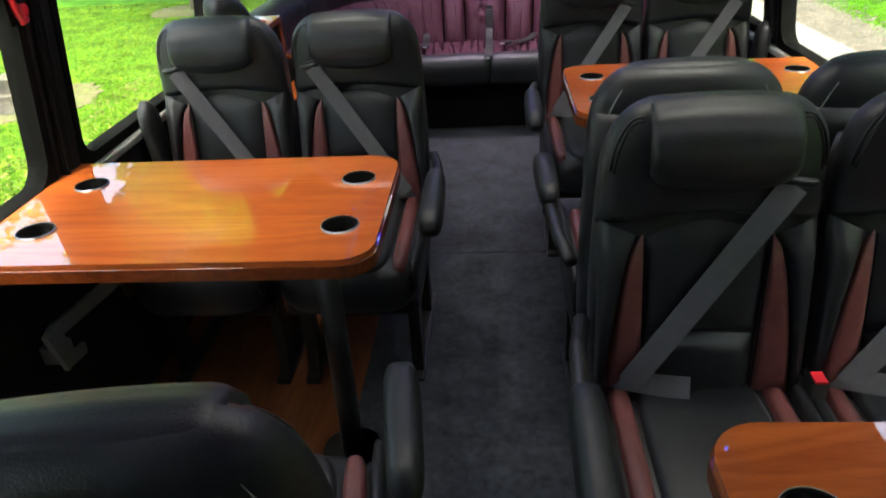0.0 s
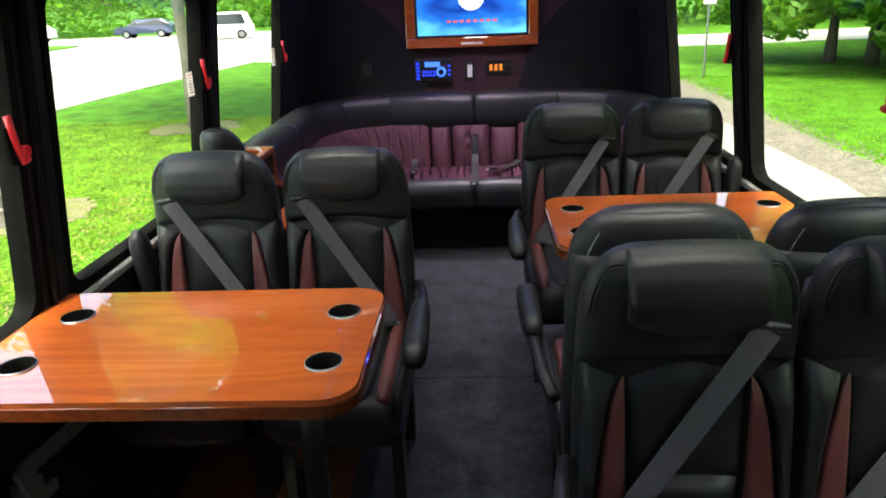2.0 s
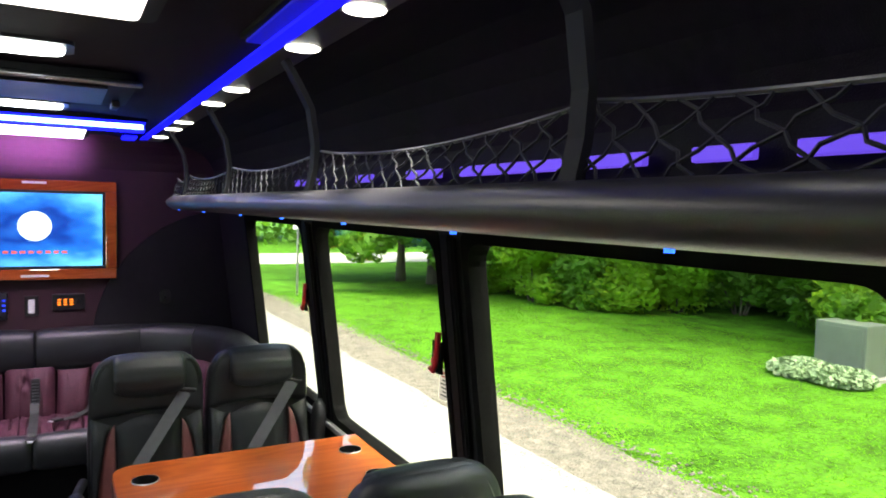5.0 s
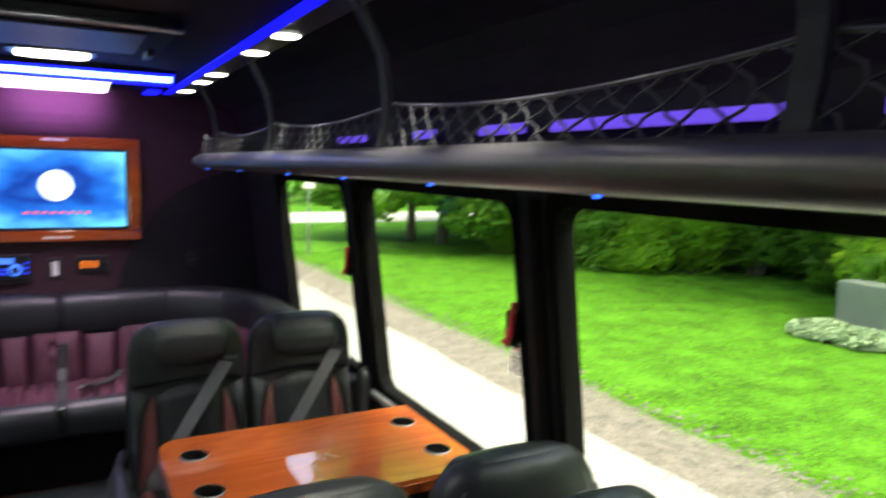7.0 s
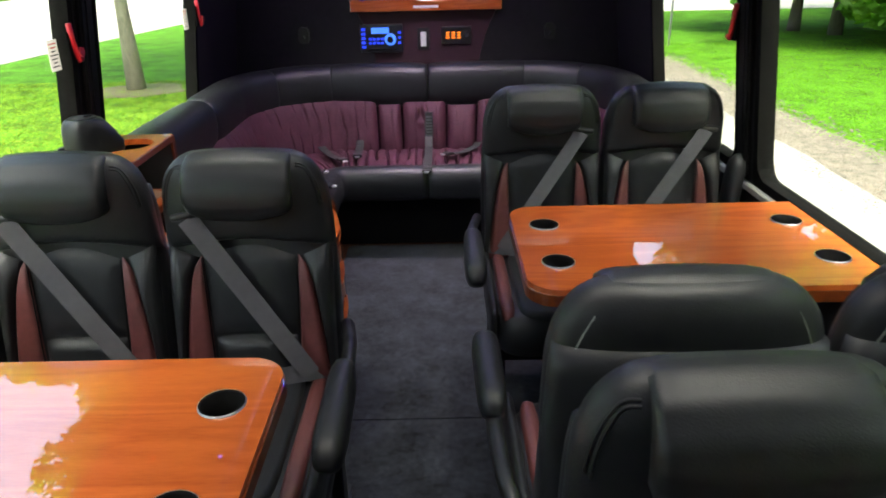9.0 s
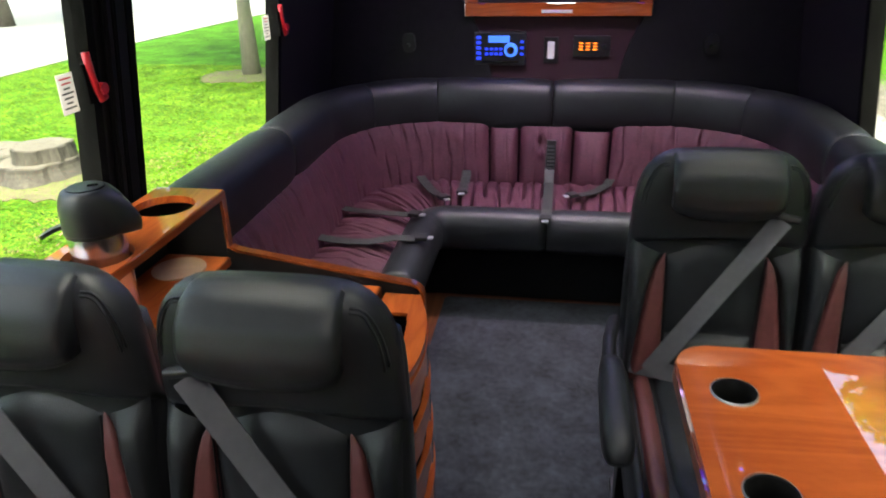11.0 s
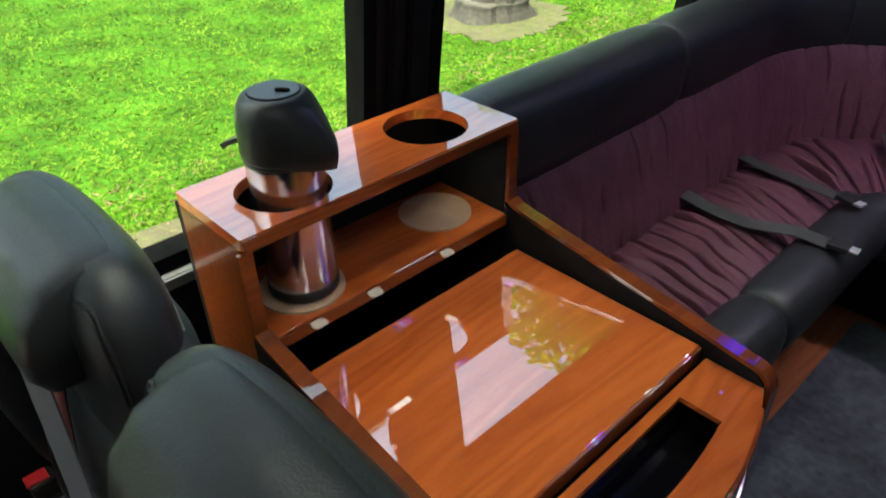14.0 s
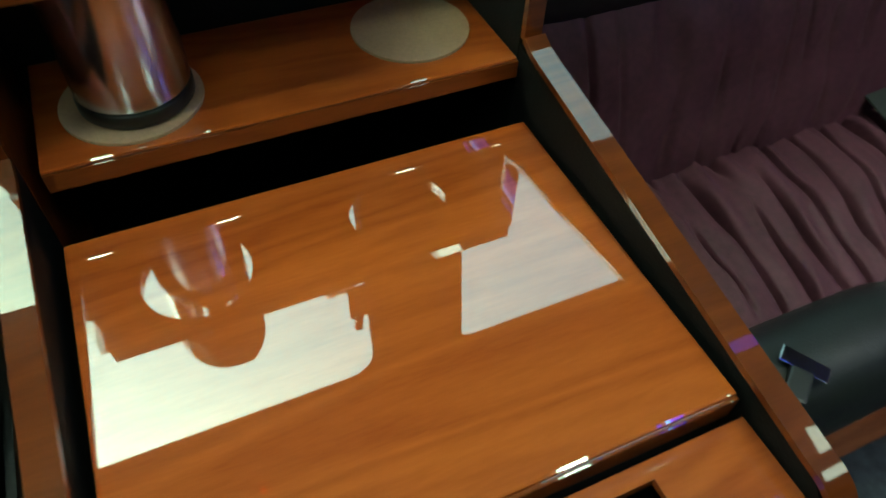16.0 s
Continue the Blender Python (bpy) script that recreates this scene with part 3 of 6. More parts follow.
# ---- overhead racks ----
def rack(sx, x_lip, x_spot, lz, spots):
    r = thing("luggage_rack", "overhead luggage rack with a padded lip and netting", "luggage rack", group="overhead racks")
    lip = [(sx * x_lip, y, lz) for y in np.linspace(FRONT + 0.05, 4.50, 30)]
    prof = [(0.036 * math.cos(a) * 1.2, 0.036 * math.sin(a)) for a in np.linspace(0, 2 * math.pi, 20, endpoint=False)]
    part("lip", sweep(lip, prof, scale=lambda t: 1.0 if t < 0.985 else 0.6), LIPDARK, r, "dark grey vinyl padded lip", True)
    x0, x1 = sorted((sx * (x_lip + 0.02), sx * 1.008))
    part("shelf", box(x0, x1, FRONT + 0.05, 4.50, lz - 0.032, lz - 0.012, 0.004), TRIM, r)
    # Curved ribs from the lip to the light rail.
    ys = [-0.95, 0.06, 1.06, 2.07, 3.07, 4.07]
    for y in ys:
        pts = [(sx * (x_lip + dx + f * (x_spot - x_lip)), y, z) for dx, z, f in ((0.0, lz + 0.025, 0), (0.014, lz + 0.085, 0), (0.018, lz + 0.145, 0), (0.016, 1.89, 0.2), (0.006, 1.95, 0.6), (0.0, 2.0, 1.0))]
        part("rib", ribbon(pts, (0, 1, 0), 0.032, 0.014), RIB, r)
    # Drooping top cord and a diamond net between the ribs.
    for y0, y1 in zip(ys, ys[1:] + [4.49]):
        n = 14
        cord = [(sx * (x_lip + 0.035), y0 + (y1 - y0) * k / n, lz + 0.134 - 0.045 * math.sin(math.pi * k / n) ** 0.8 * 0.6) for k in range(n + 1)]
        part("cord", tube(cord, 0.0035, 6), LIP, r, "pale edge cord")
        bm = bmesh.new()
        step = 0.068
        count = int((y1 - y0) / step) + 2
        for k in range(-2, count):
            for d in (-1, 1):
                pts = []
                for q in range(7):
                    f = q / 6
                    y = y0 + step * (k + (f * 1.7 if d > 0 else 1.7 - f * 1.7))
                    if not y0 <= y <= y1:
                        continue
                    top = lz + 0.134 - 0.027 * math.sin(math.pi * (y - y0) / (y1 - y0)) ** 0.8
                    wob = 0.007 * math.sin(q * 2.6 + k)
                    pts.append((sx * (x_lip + 0.005 + 0.03 * f), y + wob, lz + 0.033 + (top - lz - 0.033) * f))
                if len(pts) > 2:
                    join(bm, tube(pts, 0.0024, 5))
        part("net", bm, NET, r, "black diamond-mesh elastic net")
    # Violet light band along the back of the rack, in lengths.
    for y0, y1 in ((0.60, 0.985), (1.05, 1.16), (1.26, 1.87), (1.975, 2.17), (2.42, 2.55), (2.94, 3.23)):
        x0, x1 = sorted((sx * 0.972, sx * 0.986))
        part("light_band", box(x0, x1, y0, y1, lz + 0.078, lz + 0.102, 0.004), VIOLET, r, "violet LED band")
    # Blue and red glowing dots stand in for LED reflections under the lip.
    for y in (0.45, 0.90, 1.34, 1.82, 2.3, 2.8, 3.5, 4.2):
        part("blue_glint_dot", cyl(0.0055, -0.004, 0.003, 12), DOTBLUE, r, "tiny blue glowing dot for a reflection in the lip", loc=(sx * (x_lip + 0.001), y, lz - 0.036))
    for y in (1.5, 2.8, 4.12):
        part("red_glint_dot", cyl(0.007, -0.004, 0.003, 12), DOTRED, r, "tiny red glowing dot for a reflection under the rack", loc=(sx * 0.93, y, lz - 0.033))
    # Light rail with paired spots at the top of the ribs.
    rail = [(sx * x_spot, y, 2.008) for y in np.linspace(FRONT + 0.05, 4.75, 12)]
    part("light_rail", sweep(rail, [(-0.04, -0.006), (0.04, -0.006), (0.04, 0.02), (-0.04, 0.02)]), LIP, r, "grey light rail")
    for y in spots:
        part("spot_lamp", cyl(0.038, -0.006, -0.001, 24), SPOT, r, "round white LED spot", loc=(sx * x_spot, y, 2.005))
    # Blue line on the rail's inner edge, widened for its glow on the ceiling.
    x0, x1 = sorted((sx * (x_spot - 0.078), sx * (x_spot - 0.043)))
    part("led_glow_line", box(x0, x1, FRONT + 0.1, 4.70, 2.000, 2.008), DEEPBLUE, r, "blue LED line widened by its glow on the ceiling")
    return r


rack(-1, 0.700, 0.578, 1.676, LEFT_SPOTS)
rack(1, 0.660, 0.600, 1.655, RIGHT_SPOTS)


# ---- ceiling fixtures ----
def dome(y, w):
    d = thing("ceiling_lamp", "oblong white LED ceiling lamp, lit", "ceiling lamp", (0.02, y, 2.036), "ceiling lamps")
    part("lens", moved(cushion(-w / 2, w / 2, -0.055, 0.055, -0.024, 0.0, 2.6), pose(0, 0, 0)), DOME, d, "glowing white lens", True)
    part("rim", plate(rounded(-w / 2 - 0.02, w / 2 + 0.02, -0.075, 0.075, 0.03), -0.010, 0.0), PLASTIC, d)


dome(2.40, 0.24)
dome(3.58, 0.24)
hatch = thing("roof_hatch", "closed roof hatch with a black raised frame", "roof hatch", (0.005, 2.95, 2.03))
bm = plate(rounded(-0.33, 0.33, -0.28, 0.28, 0.04), -0.030, 0.0)
part("frame", bm, TRIM, hatch)
part("front_bead", tube([(-0.335, -0.26, -0.03), (-0.30, -0.284, -0.034), (0.30, -0.284, -0.034), (0.335, -0.26, -0.03)], 0.009, 8), ALU, hatch, "bright front bead", True)
part("panel", box(-0.25, 0.25, -0.20, 0.20, -0.042, -0.036, 0.002), LIP, hatch, "dull grey hatch panel")
for sx in (-1, 1):
    part("latch", box(sx * 0.29 - 0.012, sx * 0.29 + 0.012, 0.10, 0.22, -0.055, -0.035, 0.004), PLASTIC, hatch)
strip = thing("led_strip", "bright blue LED strip across the ceiling", "LED strip", (0.0, 3.90, 2.026))
part("channel", box(-0.475, 0.475, -0.045, 0.034, -0.012, 0.008, 0.003), TRIM, strip)
part("diffuser", box(-0.468, 0.468, -0.010, 0.030, -0.058, -0.0125, 0.006), BLUELED, strip, "blue glowing diffuser")
part("core", box(-0.462, 0.462, -0.0145, -0.0105, -0.044, -0.022, 0.0015), CYANLED, strip, "pale blue bright core")
part("thin_diffuser", box(-0.468, 0.468, -0.040, -0.031, -0.024, -0.0125, 0.003), BLUELED, strip, "thin blue glowing line")
for sx in (-1, 1):
    part("side_strip", box(sx * 0.47 - 0.035, sx * 0.47 + 0.035, 0.75, 0.95, -0.020, -0.008, 0.004), BLUELED, strip, "short blue LED bar")
panel = thing("ceiling_light_panel", "bright wedge-shaped ceiling lamp near the rear wall", "ceiling lamp", (0.004, 4.22, 2.036))
bm = loft([[(x * k, y, z) for y, z in ((0.0, 0.0), (0.125, -0.064), (0.195, -0.064), (0.34, 0.0))] for x, k in ((-0.25, 1.0), (0.25, 1.0))])
part("housing", bm, TRIM, panel, "black wedge housing")
bm = loft([[(-0.245, 0.012, -0.014), (0.245, 0.012, -0.014), (0.245, 0.010, -0.017), (-0.245, 0.010, -0.017)], [(-0.225, 0.118, -0.067), (0.225, 0.118, -0.067), (0.225, 0.116, -0.070), (-0.225, 0.116, -0.070)]])
part("front_diffuser", bm, WARMPANEL, panel, "glowing pinkish-white sloped diffuser")
part("bottom_diffuser", box(-0.215, 0.215, 0.130, 0.190, -0.069, -0.0645, 0.001), WARMPANEL, panel, "glowing diffuser")
bm = loft([[(-0.225, 0.204, -0.067), (0.225, 0.204, -0.067), (0.225, 0.206, -0.070), (-0.225, 0.206, -0.070)], [(-0.245, 0.325, -0.013), (0.245, 0.325, -0.013), (0.245, 0.327, -0.016), (-0.245, 0.327, -0.016)]])
part("rear_diffuser", bm, REARPANEL, panel, "violet-white sloped diffuser")
panel = thing("ceiling_light_panel", "flat bright ceiling light panel over the aisle", "ceiling lamp", (0.02, 1.68, 2.032))
part("frame", plate(rounded(-0.28, 0.28, -0.30, 0.30, 0.03), -0.012, 0.0), TRIM, panel)
part("diffuser", plate(rounded(-0.245, 0.245, -0.265, 0.265, 0.02), -0.019, -0.0125), WARMPANEL, panel, "glowing pinkish-white diffuser")
# Glowing bar that stands in for blue LED light reflected off the ceiling.
bar = thing("blue_glow_bar", "short thick bar of reflected blue glow on the ceiling beside the rail", "LED strip", (0.512, 1.68, 2.016))
part("channel", box(-0.036, 0.036, -0.37, 0.31, 0.0, 0.012, 0.003), TRIM, bar)
part("diffuser", box(-0.026, 0.026, -0.36, 0.30, -0.008, -0.0005, 0.004), DIMBLUE, bar, "deep blue glowing strip")

# ---- television and controls on the rear wall ----
tv = thing("television", "flat television showing a blue picture, in a cherry wood surround", "television", (-0.001, REAR, 1.480))


def ring_frame(name, w, h, t, d, material, parent, label):
    """A picture-frame moulding in the plane of the rear wall."""
    for x0, x1, z0, z1 in ((-w, w, h - t, h), (-w, w, -h, -h + t), (-w, -w + t, -h + t, h - t), (w - t, w, -h + t, h - t)):
        part(name, box(x0, x1, -d, -0.001, z0, z1, 0.005), material, parent, label)


ring_frame("surround_rail", 0.424, 0.287, 0.060, 0.05, WOOD, tv, "cherry wood surround rail")
ring_frame("bezel_rail", 0.3635, 0.2265, 0.016, 0.040, PLASTIC, tv, "")
part("badge", box(-0.07, 0.07, -0.053, -0.0505, -0.272, -0.258, 0.001), WHITE, tv, "small pale badge")
part("lamp_badge", box(-0.06, 0.06, -0.053, -0.0505, 0.262, 0.276, 0.001), WHITE, tv, "small pale reflector strip")
scr = part("screen", box(-0.350, 0.350, -0.030, -0.002, -0.214, 0.214), SCREEN, tv, "glowing blue picture with a white disc")
part("picture_disc", moved(cyl(0.085, 0, 0.0015, 32), pose(0.0, -0.0305, 0.02, 90)), SCREENDOT, scr)
for k in range(8):
    part("caption_bar", box(-0.158 + k * 0.042, -0.132 + k * 0.042, -0.0325, -0.0305, -0.136, -0.122), SCREENTEXT, scr)

radio = thing("car_radio", "double-height car stereo with a blue backlit face", "car stereo", (-0.260, REAR, 1.045))
part("body", box(-0.123, 0.123, -0.028, 0.0, -0.078, 0.078, 0.008), PLASTIC, radio)
part("display", box(-0.055, 0.045, -0.0305, -0.0285, 0.028, 0.060), RADIOPALE, radio, "blue display")
part("knob", moved(cyl(0.032, 0, 0.022, 28, bevel=0.003), pose(0.052, -0.029, -0.004, 90)), RADIOPALE, radio, "round blue-lit volume knob")
part("knob_cap", moved(cyl(0.018, 0, 0.006, 20), pose(0.052, -0.0515, -0.004, 90)), CHROME, radio)
for k in range(5):
    part("button", box(-0.112, -0.090, -0.0315, -0.0285, -0.052 + k * 0.024, -0.038 + k * 0.024), RADIOBLUE, radio, "blue-lit button")
for k in range(4):
    for q in range(2):
        part("button", box(-0.072 + k * 0.023, -0.056 + k * 0.023, -0.0310, -0.0285, -0.03 + q * 0.022, -0.018 + q * 0.022), RADIOBLUE, radio, "blue-lit button")
for k in range(3):
    part("button", box(0.096, 0.112, -0.0310, -0.0285, -0.03 + k * 0.028, -0.018 + k * 0.028), RADIOBLUE, radio, "blue-lit button")
part("slot", box(-0.09, 0.09, -0.0295, -0.0285, -0.066, -0.056), CARGLASS, radio)
sw = thing("rocker_switch", "white rocker switch on a small black plate", "switch", (-0.02, REAR, 1.037))
part("plate", box(-0.034, 0.034, -0.010, 0.0, -0.060, 0.060, 0.004), PLASTIC, sw)
part("rocker", box(-0.016, 0.016, -0.020, -0.010, -0.040, 0.040, 0.004), WHITE, sw)
gauge = thing("voltage_display", "small panel with three lit amber digits", "gauge", (0.168, REAR, 1.055))
part("plate", box(-0.085, 0.085, -0.014, 0.0, -0.048, 0.048, 0.005), PLASTIC, gauge)
for k in range(3):
    bm = bmesh.new()
    for dz in (-0.014, 0.0, 0.014):
        box(-0.058 + k * 0.032, -0.040 + k * 0.032, -0.0165, -0.0142, dz - 0.003, dz + 0.003, bm=bm)
    part("digit", bm, ORANGE, gauge, "amber digit")
part("socket", moved(cyl(0.012, 0, 0.006, 16), pose(0.058, -0.0142, 0.0, 90)), CHROME, gauge)


# ---- window latches and stickers ----
def latch(sx, y, z):
    l = thing("window_latch", "red plastic emergency window latch on the pillar", "window latch", (sx * (wall_x(z) - 0.022), y, z), "window latches")
    pts = [(0, 0, 0.055), (0, 0.004, 0.015), (0, 0.012, -0.03), (0, 0.024, -0.055), (0, 0.040, -0.050)]
    part("handle", tube([(-sx * 0.008 + p[0], p[1], p[2]) for p in pts], 0.009, 8), RED, l, "", True)
    part("pivot", moved(cyl(0.014, -0.004, 0.018, 14), pose(-sx * 0.004, 0.026, -0.03, 0, 90)), RED, l)
    part("base_plate", box(-0.005, 0.004, -0.012, 0.04, -0.06, 0.03, 0.002), RUBBER, l)


latch(-1, 1.86, 1.245); latch(-1, 3.07, 1.265); latch(-1, 4.27, 1.26)
latch(1, 2.07, 1.26); latch(1, 3.26, 1.27)


def sticker(sx, y, z):
    x = sx * (wall_x(z) + 0.021)
    s = thing("warning_sticker", "small white printed notice stuck on the window", "sticker", (x, y, z), "window stickers")
    part("paper", box(-0.001, 0.001, -0.028, 0.028, -0.045, 0.045), PAPER, s)
    for k in range(7):
        w = 0.021 - 0.005 * (k % 3)
        x0, x1 = sorted((-sx * 0.0011, -sx * 0.0016))
        part("text_bar", box(x0, x1, -w, w, 0.032 - k * 0.011, 0.036 - k * 0.011), RED if k < 2 else PLASTIC, s)


sticker(-1, 3.055, 1.230)
sticker(-1, 4.245, 1.233)
sticker(1, 2.145, 1.147)


# ---- passenger seats ----
def seat(label, belt_side, arms, group, folded=False):
    """A coach seat that faces -y; the backrest's front face stands at y = 0 where the belt comes out."""
    s = thing("bus_seat", label, "seat", group=group)

    def face(z):
        return (z - 0.9) * (0.16 if z < 0.9 else 0.0)

    def half(z):
        if z < 0.925:
            return 0.203 + 0.008 * math.sin(max(0, (z - 0.42)) / 0.505 * math.pi)
        t = min(1.0, (z - 0.925) / 0.148)
        return 0.112 + 0.091 * math.sqrt(max(0.0, 1 - t ** 2.1))

    rings = []
    for k in range(15):
        z = 0.42 + 0.56 * k / 14
        depth = 0.072 - 0.034 * min(1, max(0, (z - 0.6)) / 0.36)
        rings.append([(px, face(z) + 0.002 + depth + py, z) for px, py in squircle(half(z), depth, 3.6, 36)])
    part("backrest", loft(rings), LEATHER, s, "", True)
    # The head block: deep and rounded, its lower seam arched over the back panels.
    def crown(z):
        return 1.0 if z < 1.003 else math.sqrt(max(0.03, 1 - ((z - 1.003) / 0.0665) ** 2))

    rings = []
    for k in range(25):
        t = k / 24
        z = 0.838 + 0.230 * t
        low = min(1.0, t / 0.15)
        low = low * low * (3 - 2 * low)
        e = crown(z)
        hw, hd = half(z) * (0.90 + 0.10 * e) + 0.002, (0.026 + 0.030 * low) * (0.35 + 0.65 * e)
        rings.append([(px, 0.046 - 0.026 * low + py, z - 0.036 * (abs(px) / 0.2) ** 1.7 * (1 - t) ** 3) for px, py in squircle(hw, hd, 2.8, 44)])
    part("headrest", loft(rings), LEATHER, s, "", True)

    def front(x, z):
        """Front of the backrest: wings stand forward at both sides."""
        back = 0.020 * (max(0.0, abs(x) - 0.165) / 0.04) ** 2
        return face(z) - 0.004 + back - 0.022 * max(0, abs(x) / 0.2 - 0.45) ** 1.3 * (1 if z < 0.87 else max(0, 1 - (z - 0.87) / 0.08))

    def panel(x0, x1, z0, z1, thick):
        """A padded panel between two edges that are functions of the height fraction."""
        def f(u, v):
            z = z0(u) * (1 - v) + z1(u) * v
            x = x0(v) * (1 - u) + x1(v) * u
            return (x, front(x, z) + 0.004, z), (0, -1, 0.1)
        return patch(f, 14, 14, thick)

    bow = lambda u: 0.806 + 0.036 * math.sin(math.pi * u)
    inner = lambda v: 0.108 + 0.010 * v
    outer = lambda v: 0.122 + 0.072 * max(0.0, 1 - v) ** 0.55 * (1 - 0.10 * (1 - v))
    part("centre_panel", panel(lambda v: -inner(v) + 0.002, lambda v: inner(v) - 0.002, lambda u: 0.606 + 0.006 * math.sin(math.pi * u), bow, 0.020), LEATHER, s, "", True)
    part("lumbar_panel", panel(lambda v: -0.104, lambda v: 0.104, lambda u: 0.47, lambda u: 0.602 + 0.006 * math.sin(math.pi * u), 0.028), LEATHER, s, "", True)
    for sx in (-1, 1):
        part("insert", panel(lambda v: sx * inner(v), lambda v: sx * outer(v), lambda u: 0.47, lambda u: 0.812, 0.017), MAROON, s, "maroon leather insert", True)
        part("wing", panel(lambda v: sx * (outer(v) + 0.003), lambda v: sx * 0.203, lambda u: 0.46, lambda u: 0.808 + 0.035 * u, 0.028), LEATHER, s, "", True)
        pipe = [(sx * inner(v), front(sx * inner(v), 0.47 + 0.34 * v) - 0.001, 0.47 + 0.34 * v) for v in np.linspace(0.02, 1, 9)]
        part("piping", tube(pipe, 0.0020, 5), TRIM, s)
    # The head pillow: a bolster that wraps from the back rim over the top and hangs in front.
    line = [(-0.012, 0.928), (-0.036, 0.912), (-0.062, 0.920), (-0.077, 0.948), (-0.079, 0.985), (-0.068, 1.028), (-0.040, 1.062), (0.000, 1.077), (0.030, 1.075), (0.054, 1.058), (0.066, 1.028), (0.055, 1.000)]
    n = len(line) - 1
    bm = bmesh.new()
    grid = []
    for i in range(31):
        u = -1 + 2 * i / 30
        k = 1 - abs(u) ** 14
        row = []
        for j in range(3 * n + 1):
            f = j / 3
            a = min(int(f), n - 1)
            w = f - a
            w2 = w * w * (3 - 2 * w)
            y = line[a][0] + (line[a + 1][0] - line[a][0]) * (0.5 * w + 0.5 * w2)
            z = line[a][1] + (line[a + 1][1] - line[a][1]) * (0.5 * w + 0.5 * w2)
            lift = max(0.0, 1 - j / (1.5 * n)) * 0.034 * abs(u) ** 2.4
            fall = 0.006 * u * u if j > n else 0.0
            g = 0.92 + 0.08 * k
            row.append(bm.verts.new((0.122 * u * (1 + 0.03 * math.sin(math.pi * j / (3 * n))), 0.018 + (y - 0.018) * g, 0.985 + (z - 0.985) * g + lift - fall)))
        grid.append(row)
    for a, b in zip(grid, grid[1:]):
        for j in range(3 * n):
            bm.faces.new((a[j], b[j], b[j + 1], a[j + 1]))
    for row in (grid[0], grid[-1]):
        bm.faces.new(row)
    part("head_pillow", bm, LEATHER, s, "", True)
    # Twin sewn seams run round each shoulder from the pillow.
    for sx in (-1, 1):
        for off in (0.0, 0.010):
            seam = []
            for q in range(11):
                t = q / 10
                z = 1.046 - off * 0.6 - 0.10 * t ** 1.7
                x = min(half(z) - 0.012 - off * 0.7, 0.135 + 0.062 * t ** 0.7)
                e = crown(z)
                wide = half(z) * (0.90 + 0.10 * e) + 0.002
                depth = 0.056 * (0.35 + 0.65 * e) * max(0.02, 1 - (x / wide) ** 2.8) ** (1 / 2.8)
                seam.append((sx * x, 0.0195 - depth, z))
            part("seam", tube(seam, 0.0024, 6), LEATHER, s, "", True)
    # Pale stitching runs round the rear edge of the head block.
    for sx in (-1, 1):
        stitch = []
        for z in np.linspace(0.885, 1.03, 12):
            e = crown(z)
            y = 0.020 + 0.056 * (0.35 + 0.65 * e) * 0.71 + 0.0015
            stitch.append((sx * half(z) * (0.850 if z < 0.97 else 0.850 - 0.9 * (z - 0.97)), y, z))
        part("stitching", tube(stitch, 0.0016, 5), THREAD, s, "pale stitching")
    # Cushion: padded block, front roll, maroon sides.
    part("cushion", cushion(-0.212, 0.212, -0.56, 0.04, 0.335, 0.475, 5, 0.55), LEATHER, s, "", True)
    part("cushion_pad", cushion(-0.125, 0.125, -0.535, -0.03, 0.445, 0.492, 6, 0.6), LEATHER, s, "", True)
    for sx in (-1, 1):
        a, b = sorted((sx * 0.130, sx * 0.178))
        part("cushion_insert", cushion(a, b, -0.52, -0.04, 0.435, 0.490, 5, 0.6, 5, 20), MAROON, s, "maroon leather insert", True)
        a, b = sorted((sx * 0.182, sx * 0.216))
        part("cushion_side", cushion(a, b, -0.545, -0.02, 0.40, 0.500, 4, 0.6, 5, 20), LEATHER, s, "", True)
    part("seat_pan", box(-0.20, 0.20, -0.47, 0.06, 0.285, 0.335, 0.015), PLASTIC, s)
    for x in (-0.17, 0.17):
        bm = box(x - 0.018, x + 0.018, -0.40, -0.34, 0.012, 0.29, 0.004)
        box(x - 0.018, x + 0.018, -0.06, 0.0, 0.012, 0.29, 0.004, 2, bm)
        box(x - 0.022, x + 0.022, -0.44, 0.06, 0.0, 0.024, 0.004, 2, bm)
        part("leg_frame", bm, PLASTIC, s)
    # Belt from its slot across to the opposite hip, the lap strap and the red-buttoned buckle.
    b = belt_side
    part("belt_slot", moved(cushion(-0.034, 0.034, -0.010, 0.010, -0.008, 0.008, 4, 0.6, 5, 20), pose(b * 0.138, -0.040, 0.928, 8, b * 10, 0)), PLASTIC, s, "black plastic belt slot", True)
    pts = []
    for k in range(15):
        t = k / 14
        x = b * (0.128 - 0.268 * t)
        z = 0.924 - 0.411 * t
        pts.append((x, -0.048 - 0.046 * t, z))
    part("shoulder_belt", ribbon(pts, (b * 0.7, 0, 0.7), 0.047, 0.003), WEBBING, s, "grey webbing shoulder belt")
    lap = [(b * x, -0.055 - 0.05 * math.sin(math.pi * (x + 0.2) / 0.4), 0.512) for x in np.linspace(-0.205, -0.02, 8)]
    part("lap_belt", ribbon(lap, (0, 0.5, 1), 0.044, 0.003), WEBBING, s, "grey webbing lap belt")
    buckle = part("buckle", box(-0.017, 0.017, -0.02, 0.02, -0.035, 0.035, 0.006), PLASTIC, s, loc=(b * 0.222, -0.10, 0.50))
